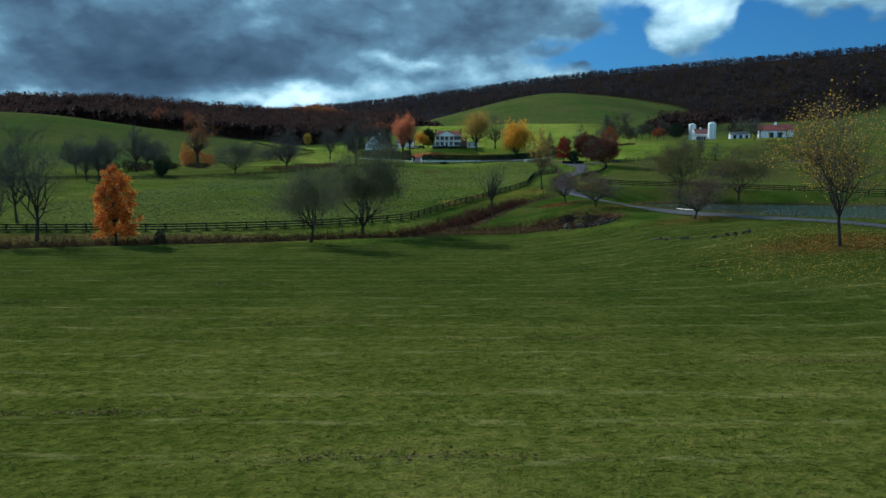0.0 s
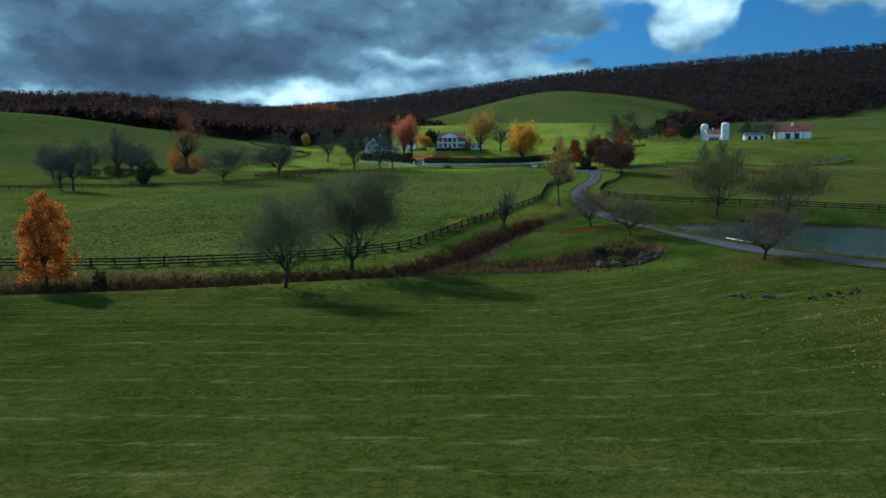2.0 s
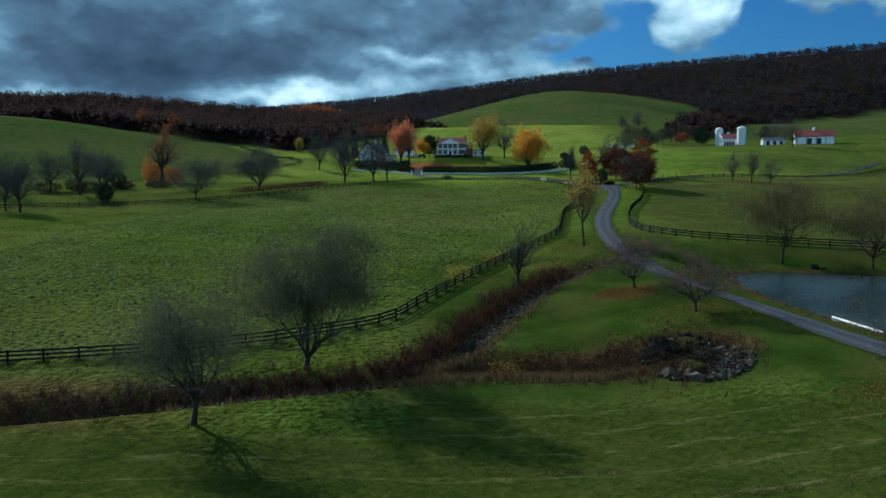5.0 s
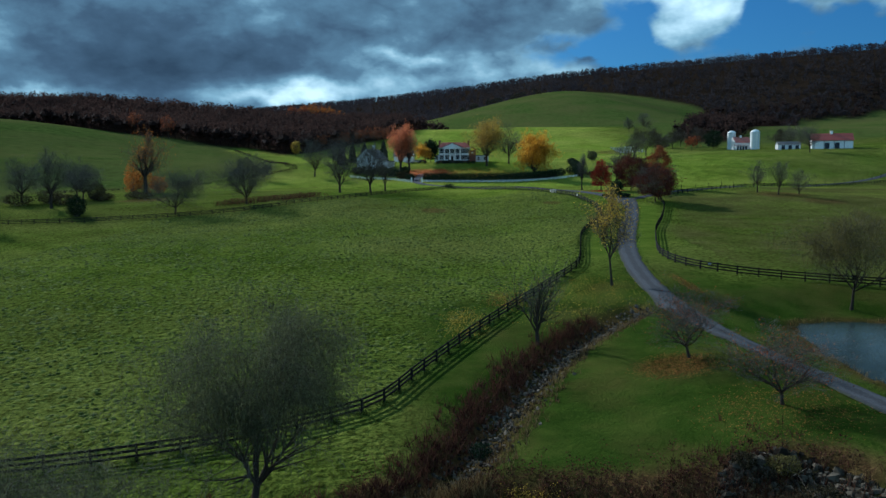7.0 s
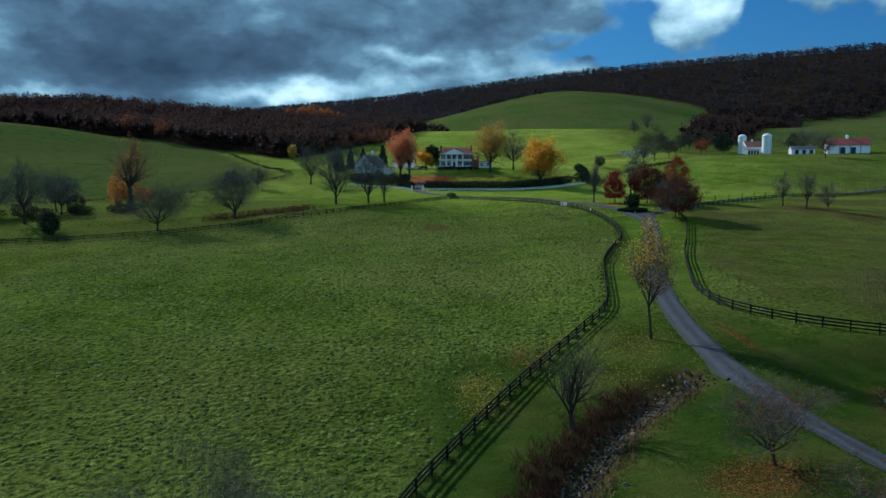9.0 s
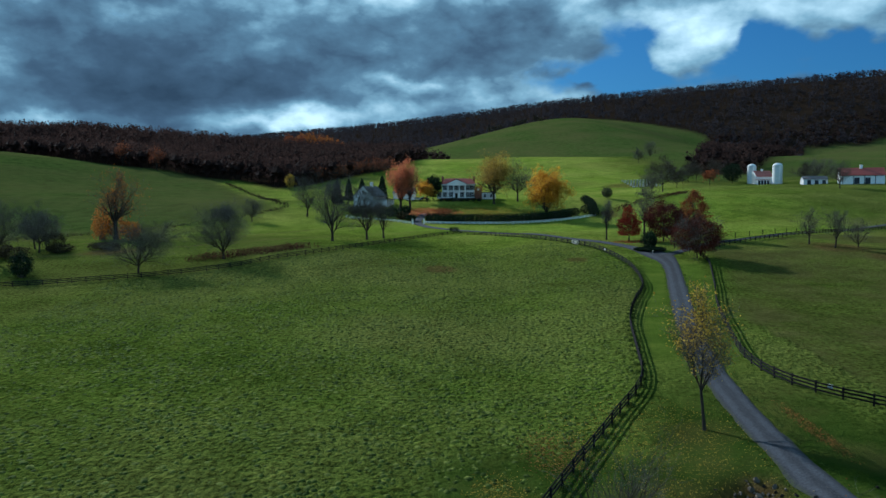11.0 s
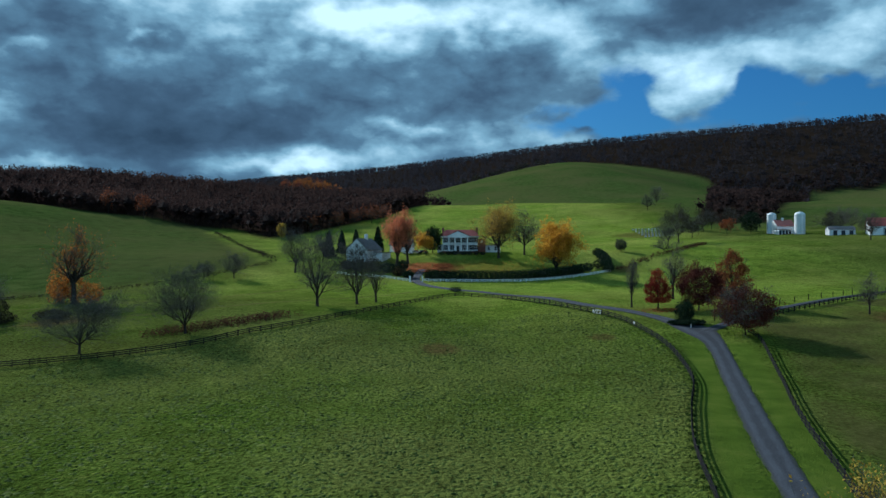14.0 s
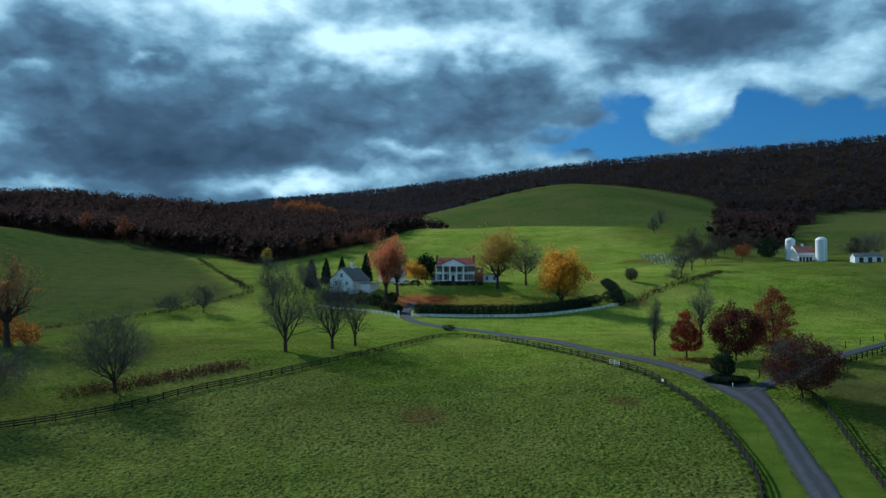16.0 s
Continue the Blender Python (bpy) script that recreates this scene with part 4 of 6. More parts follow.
WOODS = np.random.default_rng(11)
make_woods("hill_woods", "dark brown autumn wood behind the green hill", 6500, -760, -40, 620, 1180, 17, WOODS, WOODLAND, 64, 0.050)
make_woods("valley_woods", "brown leafless wood along the foot of the ridge", 7600, -60, 1000, 650, 1900, 14, WOODS, WOODLAND, 34, 0.070)
make_woods("ridge_woods", "dark leafless forest covering the long ridge", 26000, -1600, 2000, 1500, 3400, 18, WOODS, HAZED_RIDGE_WOOD, 18, 0.11,
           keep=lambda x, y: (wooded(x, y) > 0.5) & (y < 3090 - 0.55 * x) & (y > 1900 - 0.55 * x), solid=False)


# ---------------------------------------------------------------- brush, dry grass and tufts
def strewn(line, half, n, rng, lo=0.0, hi=1.0):
    i = rng.integers(int(lo * (len(line) - 1)), int(hi * (len(line) - 1)) + 1, n)
    p = line[i] + rng.normal(0, half, (n, 2))
    return p[:, 0], p[:, 1]


def make_growth(name, label, x, y, tall, wide, rng, mat, kind="blade", lean=0.35, each=5, size=0.12):
    x, y = np.repeat(x, each) + rng.normal(0, 0.16, len(x) * each), np.repeat(y, each) + rng.normal(0, 0.16, len(y) * each)
    at = np.stack([x, y, height(x, y) - 0.02], 1)
    if kind == "blade":
        v, f = blades(at, np.full(len(at), tall), np.full(len(at), wide), rng, lean)
    else:
        at[:, 2] += rng.uniform(0.02, 1, len(at)) ** 1.3 * tall
        v, f = cards(at, np.full(len(at), size), rng, 0.85 if kind == "litter" else 0.0)
    tagged(new(name, mesh_of(name, v, f, mat)), label, "undergrowth" if kind != "litter" else "fallen leaves", kind="stuff")


G = np.random.default_rng(23)
x, y = strewn(STREAM, 1.0, 1700, G, 0.30, 0.97)
make_growth("stream_scrub", "russet brush and dead weeds along the stream", x - 1.9, y + 1.1, 0.9, 0.035, G, RUSSET, lean=0.5, each=9)
x, y = strewn(STREAM, 2.2, 1500, G, 0.0, 0.62)
make_growth("bank_scrub", "dark leafless brush on the stream bank", x, y, 1.5, 0.05, G, BUSH_LEAF, "leafy", each=16, size=0.085)
x, y = strewn(DITCH, 1.7, 2200, G)
ok = np.hypot((x - 21) / 4.6, (y - 1.5 - 116) / 6.2) > 0.9
x, y = x[ok], y[ok]
make_growth("ditch_grass", "tall straw-coloured dry grass in the ditch", x, y - 1.5, 0.7, 0.03, G, STRAW, lean=0.35, each=7)
x, y = 19.6 + G.normal(0, 2.6, 420), 117.0 + G.normal(0, 3.2, 420)
make_growth("rock_weeds", "dead brown weeds growing among the rocks", x, y, 0.75, 0.03, G, RUSSET, lean=0.4, each=7)
x, y = 20.2 + G.normal(0, 1.3, 260), 116.6 + G.normal(0, 2.0, 260)
make_growth("rock_brush", "dark olive brush growing over the rocks", x, y, 0.8, 0.05, G, BUSH_LEAF, "leafy", each=18, size=0.08)
x, y = strewn(DITCH, 2.0, 1300, G)
ok = np.hypot((x - 21) / 4.6, (y + 0.8 - 116) / 6.2) > 0.9
x, y = x[ok], y[ok]
make_growth("ditch_brush", "dark russet brush in the ditch", x, y + 0.8, 0.9, 0.05, G, RUSSET, "leafy", each=12, size=0.08)
x, y = strewn(STREAM, 0.8, 520, G, 0.60, 0.98)
make_growth("stream_straw", "pale dry grass at the stream edge", x + 2.5, y - 1.2, 0.55, 0.04, G, STRAW, lean=0.35, each=6)
x, y = strewn(WEST_FENCE, 0.35, 5200, G, 0.0, 0.62)
make_growth("fence_grass", "long uncut grass under the fence boards", x, y, 0.35, 0.03, G, GRASS_BLADE, lean=0.4, each=5)
x, y = strewn(SHORE, 0.7, 900, G)
make_growth("shore_reeds", "short brown reeds round the pond", x, y, 0.45, 0.03, G, STRAW, lean=0.3, each=4)
x, y = strewn(spline([(-66, 305), (-58, 312), (-50, 320), (-43, 330)], 1.0), 2.0, 700, G)
make_growth("fence_scrub", "russet brush behind the pasture fence", x - 1.5, y + 4, 1.5, 0.06, G, RUSSET, "leafy", each=9, size=0.15)
x, y = strewn(HILL_HEDGE, 1.2, 1100, G)
make_growth("hillside_hedge", "low dark overgrown hedge along the hill foot", x, y, 0.9, 0.06, G, BUSH_LEAF, "leafy", each=9, size=0.17)
x, y = strewn(spline([(71, 464), (84, 480), (96, 492), (110, 508), (130, 540)], 2.0), 1.4, 500, G)
make_growth("brook_scrub", "russet brush along the brook below the farm", x, y, 1.2, 0.06, G, RUSSET, "leafy", each=9, size=0.18)
# tufts of the hay field and of the pasture
x, y = G.uniform(-45, 45, 15000), 6 + 98 * G.power(1.3, 15000)
ok = np.abs(x) < 12 + 0.75 * y
make_growth("hay_stubble", "short cut grass of the mown hay field", x[ok], y[ok], 0.13, 0.018, G, GRASS_BLADE, lean=0.7, each=4)
rows = np.round(G.uniform(8, 102, 30000) / 4.6) * 4.6
x = G.uniform(-70, 60, 30000)
y = rows + 0.5 * np.sin(x / 19.0 + rows * 0.3) - 0.0012 * x ** 2 + G.normal(0, 0.22, 30000)
ok = (np.abs(x) < 12 + 0.75 * y) & (np.sin(x / 9.0 + rows * 1.7) + 0.8 * np.sin(x / 2.9 + rows * 5) + G.normal(0, 0.4, 30000) > 1.0) & (y < 100)
make_growth("hay_windrows", "pale dry cut hay lying in thin rows", x[ok], y[ok], 0.08, 0.02, G, STRAW, "litter", each=4, size=0.06)


def make_mounds(name, label, x, y, rng, mat):
    """Small uneven hummocks of grazed grass, each a low dome sunk into the turf."""
    n = len(x)
    wide, tall = rng.uniform(0.14, 0.36, n), rng.uniform(0.06, 0.17, n)
    t = np.arange(6) * np.pi / 3
    z = height(x, y)
    rings = []
    for r, h in ((1.0, -0.25), (0.66, 0.62)):
        rr = wide[:, None] * r * rng.uniform(0.75, 1.25, (n, 6))
        rings.append(np.stack([x[:, None] + np.cos(t) * rr, y[:, None] + np.sin(t) * rr, z[:, None] + tall[:, None] * h * rng.uniform(0.8, 1.2, (n, 6))], 2))
    top = np.stack([x + rng.normal(0, 0.04, n), y + rng.normal(0, 0.04, n), z + tall], 1)[:, None]
    v = np.concatenate([*rings, top], 1)
    k = np.arange(6)
    nxt = (k + 1) % 6
    one = np.concatenate([np.stack([k, nxt, nxt + 6], 1), np.stack([k, nxt + 6, k + 6], 1), np.stack([k + 6, nxt + 6, np.full(6, 12)], 1)])
    f = (one[None] + 13 * np.arange(n)[:, None, None]).reshape(-1, 3)
    tagged(new(name, mesh_of(name, v.reshape(-1, 3), f, mat, True)), label, "grass", kind="stuff")


x, y = G.uniform(-80, 44, 34000), G.uniform(118, 330, 34000)
fx = np.interp(y, WEST_FENCE[60:140, 1], WEST_FENCE[60:140, 0])
ok = (x < fx - 0.7) & (y > np.interp(x, WEST_FENCE[:60, 0], WEST_FENCE[:60, 1]) + 0.7) & inside(x, y, WEST_FENCE)
ok &= np.sin(x / 5.3 + np.sin(y / 7.0)) * np.sin(y / 4.1 + np.sin(x / 6.0)) + G.normal(0, 0.8, len(x)) > -0.3
make_mounds("pasture_tufts", "uneven grazed grass hummocks of the pasture", x[ok], y[ok], G, GRASS_MOUND)


def litter(name, label, cx, cy, rx, ry, n, mat, size=0.09):
    t, r = G.uniform(0, 2 * np.pi, n), np.sqrt(G.uniform(0, 1, n)) * (0.5 + 0.5 * G.uniform(0, 1, n))
    make_growth(name, label, cx + np.cos(t) * r * rx, cy + np.sin(t) * r * ry, 0.05, 0.05, G, mat, "litter", each=1, size=size)


litter("fallen_leaves", "yellow fallen leaves scattered on the field edge", 34, 68, 14, 18, 7000, OCHRE_LEAF, 0.075)
litter("fallen_leaves", "ochre fallen leaves lying thick under a tree", 36, 71, 9, 6, 9000, LITTER, 0.075)
litter("fallen_leaves", "pale fallen leaves blown against the pasture fence", 2.0, 163, 3.5, 9, 3200, YELLOW_LEAF, 0.08)
litter("fallen_leaves", "pale fallen leaves blown against the pasture fence", 8.0, 175, 4.0, 7, 2600, LITTER, 0.08)
litter("fallen_leaves", "rust fallen leaves under a spreading tree", 20.8, 141.0, 4.6, 4.4, 8000, LITTER, 0.07)
litter("fallen_leaves", "rust fallen leaves under a spreading tree", 24.8, 128, 7.5, 7, 4200, LITTER, 0.065)
litter("fallen_leaves", "rust fallen leaves under a spreading tree", 33.0, 101, 9, 7, 5000, LITTER, 0.065)
litter("fallen_leaves", "ochre fallen leaves strewn beyond the drive", 32.2, 176, 1.1, 9, 1500, LITTER, 0.085)
litter("fallen_leaves", "yellow fallen leaves beside the pasture fence", 16, 174, 12, 18, 8000, YELLOW_LEAF, 0.07)
i = G.integers(0, len(DRIVE), 2600)
side = G.choice([-1, 1], 2600)
make_growth("drive_verge", "rough grass creeping over the drive edges", DRIVE[i, 0] + side * (2.1 + G.normal(0, 0.16, 2600)), DRIVE[i, 1] + G.normal(0, 0.5, 2600), 0.12, 0.04, G, GRASS_BLADE, lean=0.8, each=6)
litter("fallen_leaves", "coral fallen leaves under the old trees", -12, 464, 18, 12, 9000, CORAL_LEAF, 0.25)
litter("fallen_leaves", "golden fallen leaves on the house lawn", 10, 464, 32, 18, 9500, OCHRE_LEAF, 0.24)
litter("fallen_leaves", "red fallen leaves under the maples", 52, 329, 8, 5, 1500, RED_LEAF, 0.14)


# ---------------------------------------------------------------- trees near the field and the stream
x, y = 5.2 + G.normal(0, 1.0, 130), 120.2 + G.normal(0, 0.6, 130)
make_growth("yellow_weeds", "yellow-green weeds standing in the ditch", x, y, 0.8, 0.05, G, YELLOW_LEAF, "leafy", each=10, size=0.06)
x, y = 0.4 + G.normal(0, 1.2, 150), 121.3 + G.normal(0, 0.7, 150)
make_growth("pale_reeds", "pale straw reeds at the meeting of stream and ditch", x, y, 1.1, 0.05, G, STRAW, lean=0.3, each=8)
bush("shrub", "small dark green shrub in the stony stream bed", 2.5, 129.0, 1.3, 1.7, 360, EVERGREEN, n=900, size=0.08)
for k, (tx, ty, h, w) in enumerate(((21.6, 114.6, 1.3, 2.6), (21.7, 120.0, 1.2, 2.2), (19.4, 120.8, 1.0, 1.8), (19.8, 112.6, 1.0, 2.0))):
    bush("shrub", "grey-green brush growing over the rock pile", tx, ty, h, w, 365 + k, OLIVE_LEAF if k % 2 else BUSH_LEAF, n=1300, size=0.07, group="brush on the rock pile")
plant("maple_tree", "orange autumn maple with a dense conical crown", -44.9, 107.4, 10.9, 5.7, 3, ORANGE_LEAF, 9000, 0.14, 500, shape="cone", limbs=6, levels=3, up=0.6)
plant("bare_tree", "tall leafless dark tree with two leaning trunks", -56, 107.5, 15.5, 11, 4, twigs=2600, fork=0.2, limbs=5, up=0.6, spread=0.55)
plant("bare_tree", "slim leafless dark tree beside the stream", -60, 104, 11, 6, 5, twigs=1500, fork=0.3, limbs=4, up=0.6, spread=0.5)
plant("bare_tree", "hazy leafless tree beside the stream", -72, 132, 13, 10, 6, twigs=2200, limbs=6, up=0.5, spread=0.6)
bush("shrub", "small dark shrub beside the field edge", -38.5, 106, 3.2, 1.6, 31, BUSH_LEAF)
plant("willow_tree", "large weeping willow with thin olive foliage", -12.4, 119.4, 12.2, 13.4, 7, WILLOW_LEAF, strands=9500, size=0.09, twigs=1600, girth=0.85, lean=(0.15, 0.0), fork=0.09, limbs=6, up=0.75, spread=0.8, droop=0.42, fine=0.006)
plant("willow_tree", "smaller nearly leafless willow beside the stream", -17.7, 104.6, 9.6, 10.6, 8, WILLOW_LEAF, strands=4200, size=0.075, twigs=1600, girth=0.8, fork=0.2, limbs=6, up=0.7, spread=0.6, droop=0.35, fine=0.006)
plant("bare_tree", "young leafless tree with upswept limbs by the fence", 9.8, 155, 9.4, 6.6, 9, twigs=1100, fork=0.13, limbs=7, up=0.8, spread=0.5, levels=3, fine=0.009, girth=0.95)
plant("poplar_tree", "tall thin tree with sparse yellow leaves by the drive", 22.4, 177, 12.9, 7.6, 10, YELLOW_LEAF, 5200, 0.11, 3600, girth=0.48, fork=0.34, limbs=6, up=0.6, spread=0.6, lift=0.3, lean=(-0.045, 0.10), top_heavy=1.3)
plant("poplar_tree", "tall tree with thinning yellow leaves at the field edge", 35.4, 69.5, 12.4, 11.0, 12, OCHRE_LEAF, 4200, 0.10, 4200, girth=0.5, fork=0.22, limbs=6, up=0.55, spread=0.6, lift=0.2)
for k, (tx, ty, h, w) in enumerate(((22.4, 142.5, 6.2, 8.6), (25.3, 129.0, 6.0, 8.4), (33.2, 103.0, 6.4, 9.0))):
    plant("cherry_tree", "low spreading cherry tree with a few rust leaves", tx, ty, h, w, 20 + k, RUST_LEAF, 1200, 0.07, 4200, fork=0.2, limbs=7, up=0.5, spread=0.85, levels=4, group="cherry trees by the drive", fine=0.007, girth=0.9)
plant("willow_tree", "olive willow beside the pond with a dark trunk", 50.8, 168.6, 12.0, 13.5, 30, OLIVE_LEAF, strands=4200, size=0.12, twigs=2200, fork=0.2, limbs=7, up=0.45, spread=0.7)
plant("willow_tree", "broad thin-leaved willow behind the pond", 61.6, 163.2, 11.2, 14, 32, OLIVE_LEAF, strands=3400, size=0.12, twigs=2400, fork=0.18, limbs=7, up=0.4, spread=0.8)

# ---------------------------------------------------------------- trees behind the pasture
FAR = [("bare_tree", "round leafless grey tree by the pasture fence", -77.5, 293.0, 11.5, 16, dict(limbs=8, up=0.3, spread=0.9, fork=0.16)),
       ("bare_tree", "round leafless grey tree by the pasture fence", -61.5, 310, 13.8, 15, dict(limbs=8, up=0.35, spread=0.85, fork=0.14)),
       ("bare_tree", "tall leafless multi-stemmed tree by the fence", -39, 354, 19, 14, dict(limbs=6, up=0.6, spread=0.5, fork=0.12)),
       ("bare_tree", "leafless grey tree by the pasture fence", -28.5, 360, 17, 13, dict(limbs=6, up=0.55, spread=0.55, fork=0.14)),
       ("bare_tree", "slender leafless tree by the pasture fence", -23.5, 366, 14, 8, dict(limbs=5, up=0.6, spread=0.45, fork=0.2)),
       ("bare_tree", "leafless tree on the green slope", -88, 447, 9.5, 8.5, dict(limbs=6, up=0.4, spread=0.8, fork=0.2)),
       ("bare_tree", "low leaning leafless tree on the slope", -99, 443, 6.5, 9, dict(limbs=6, up=0.25, spread=0.95, fork=0.12)),
       ("bare_tree", "tall grey leafless tree near the cottage", -66, 460, 17, 12, dict(limbs=6, up=0.55, spread=0.55, fork=0.2)),
       ("bare_tree", "olive half-bare tree near the cottage", -58, 482, 12, 10, dict(limbs=7, up=0.45, spread=0.7, fork=0.2)),
       ("bare_tree", "dark leafless tree at the pasture corner", -119, 262, 11, 9, dict(limbs=6, up=0.5, spread=0.6)),
       ("bare_tree", "dark leafless tree at the pasture corner", -113.5, 259, 13, 9, dict(limbs=6, up=0.5, spread=0.6)),
       ("bare_tree", "tall leafless tree beyond the pasture corner", -119, 305, 16, 11, dict(limbs=6, up=0.5, spread=0.6)),
       ("bare_tree", "spreading leafless tree beyond the pasture corner", -121, 330, 11, 12, dict(limbs=7, up=0.35, spread=0.8)),
       ("bare_tree", "leafless tree beyond the pasture corner", -140, 300, 13, 11, dict(limbs=7, up=0.4, spread=0.7)),
       ("bare_tree", "hazy leafless tree beyond the pasture corner", -128, 341, 12, 12, dict(limbs=7, up=0.4, spread=0.7)),
       ("bare_tree", "hazy leafless tree beyond the pasture corner", -137, 322, 13, 12, dict(limbs=7, up=0.4, spread=0.7)),
       ("bare_tree", "slim leafless tree by the drive", 45.3, 336, 11, 3.6, dict(limbs=5, up=0.65, spread=0.35, fork=0.25)),
       ("bare_tree", "slim leafless tree behind the maples", 60.5, 352, 14, 7, dict(limbs=5, up=0.65, spread=0.4, fork=0.25)),
       ("bare_tree", "small leafless tree in the east field", 99, 322, 9, 7, dict(limbs=5, up=0.5, spread=0.6)),
       ("bare_tree", "small leafless tree in the east field", 102.3, 314, 9.5, 7.5, dict(limbs=5, up=0.5, spread=0.6)),
       ("bare_tree", "forked leafless tree in the east field", 110, 317, 7, 7, dict(limbs=5, up=0.5, spread=0.8, fork=0.1)),
       ("bare_tree", "grey leafless tree beside the white house", 32.5, 489, 19, 17, dict(limbs=7, up=0.45, spread=0.7)),
       ("bare_tree", "gnarled leafless tree by the farm brook", 108, 526, 12, 13, dict(limbs=6, up=0.35, spread=0.85)),
       ("bare_tree", "dark leafless tree on the hillside", 250, 1080, 22, 20, dict(limbs=6, up=0.4, spread=0.7)),
       ("bare_tree", "thin leafless tree on the hillside", 165, 790, 12, 9, dict(limbs=6, up=0.4, spread=0.7)),
       ("bare_tree", "dark leafless tree near the barn", 206, 520, 13, 11, dict(limbs=6, up=0.4, spread=0.7)),
       ("bare_tree", "dark tree beside the barn", 214, 566, 13, 12, dict(limbs=7, up=0.4, spread=0.7))]
for k, (name, label, tx, ty, h, w, how) in enumerate(FAR):
    slim = w <= 8
    if not slim:
        how["spread"] = how.get("spread", 0.7) * 1.35
        how["up"] = how.get("up", 0.4) * 0.75
    plant(name, label, tx, ty, h * 1.08, w * (1.0 if slim else 1.12), 50 + k, twigs=1300 if slim else 3000, haze=0 if slim else 5200 if k < 2 else 2400, fine=0.010 if slim else 0.013, girth=0.85, **how)
plant("oak_tree", "big old tree holding some orange leaves on the hill foot", -115, 369, 23, 16, 49, AMBER_LEAF, 1500, 0.20, 3600, fork=0.30, limbs=6, up=0.4, spread=0.9, fine=0.014, girth=1.25)
for k, (tx, ty, h, w) in enumerate(((-120.5, 371, 8.5, 8), (-116.5, 373, 9.5, 7), (-111, 372, 6.5, 6.5), (-122.5, 375, 12, 6))):
    bush("amber_shrub", "ragged orange-brown shrub under an old tree", tx, ty, h, w, 88 + k, AMBER_LEAF, n=900, size=0.26, group="shrubs under the old tree")
bush("juniper_shrub", "dark grey-green egg-shaped juniper behind the fence", -103.3, 288, 6.0, 5.2, 93, EVERGREEN, n=2600, size=0.2)
for k, (tx, ty, h, w) in enumerate(((-121, 316, 3.6, 9), (-127, 320, 4.5, 8), (-114, 328, 3, 8), (-119, 335, 6, 7), (-133, 312, 4, 9), (-104, 335, 2.5, 10))):
    bush("thicket", "dark leafless thicket beyond the pasture corner", tx, ty, h, w, 190 + k, BUSH_LEAF, n=1500, size=0.2, group="thicket beyond the pasture")
conifer(-56.5, 490, 12, 5.5, 94, group="row of evergreens")
conifer(-52, 500, 11, 5, 95, group="row of evergreens")
conifer(-46, 506, 11, 5, 96, group="row of evergreens")
conifer(-36, 512, 12.5, 6, 97, group="row of evergreens")
plant("maple_tree", "old coral-leaved tree beside the gate lawn", -24, 469, 22, 11, 100, CORAL_LEAF, 7500, 0.27, 1100, fork=0.2, limbs=7, up=0.8, spread=0.45, girth=1.2, fine=0.014)
plant("maple_tree", "old half-bare coral-leaved tree", -19.5, 472, 21, 11, 101, CORAL_LEAF, 1700, 0.26, 2200, fork=0.25, limbs=7, up=0.8, spread=0.45, girth=1.0, fine=0.014)
plant("maple_tree", "small golden tree on the house lawn", -12, 486, 10, 9, 102, GOLD_LEAF, 2200, 0.30, 600, limbs=6)
plant("holly_tree", "dark green dense rounded evergreen beside the house", -9.2, 493, 12, 9, 103, EVERGREEN, 3000, 0.36, 300, shape="dome", limbs=6, levels=3)
plant("oak_tree", "tall old tree with thin golden leaves by the house", 20.4, 482, 23, 20, 104, OCHRE_LEAF, 8500, 0.26, 1800, fork=0.22, limbs=8, up=0.45, spread=0.85, girth=1.0, fine=0.014)
plant("maple_tree", "bright golden dense maple at the hedge", 42.2, 456, 19.5, 15.5, 105, GOLD_LEAF, 15000, 0.31, 900, fork=0.12, limbs=9, up=0.35, spread=0.95, girth=0.9)
plant("maple_tree", "small bright red maple by the drive", 51.0, 332, 10.4, 6.6, 106, RED_LEAF, 10000, 0.14, 500, shape="cone", limbs=6, levels=3, lift=0.15)
plant("maple_tree", "dense dark maroon tree with a rounded crown", 60.0, 328, 11.2, 11.0, 107, MAROON_LEAF, 17000, 0.16, 400, shape="dome", limbs=6, levels=3)
plant("maple_tree", "tall red-brown maple behind the junction", 71, 336, 14.0, 9.5, 108, RUST_LEAF, 12000, 0.155, 900, shape="cone", limbs=6, levels=3)
plant("maple_tree", "maroon tree among bare grey twigs", 60.0, 297.5, 10.2, 12.4, 109, MAROON_LEAF, 12000, 0.15, 4500, shape="dome", limbs=8, up=0.4, spread=0.9, fork=0.15, fine=0.012)
for k, (tx, ty, h, w) in enumerate(((-196, 1068, 25, 15), (-184, 1080, 28, 16), (-171, 1073, 30, 17), (-160, 1084, 29, 16), (-148, 1070, 26, 15), (-136, 1078, 24, 14), (-178, 1050, 24, 14), (-154, 1048, 24, 14))):
    plant("maple_tree", "orange-topped autumn tree at the wood edge", tx, ty, h, w, 120 + k, (RUST_LEAF, AMBER_LEAF, AMBER_LEAF)[k % 3], 2600, 0.5, 500, shape="dome", limbs=6, levels=3, fine=0.03, group="orange trees at the wood edge")
for k, (tx, ty, h, w) in enumerate(((-262, 730, 18, 11), (-229, 716, 18, 11))):
    plant("maple_tree", "rust-leaved autumn tree in front of the dark wood", tx, ty, h, w, 135 + k, RUST_LEAF, 1100, 0.36, 900, limbs=6, levels=3, fine=0.025)
plant("maple_tree", "small yellow-green tree in the gap of the wood", -110, 640, 11, 7, 141, YELLOW_LEAF, 1200, 0.34, 500, shape="dome", limbs=6, levels=3)
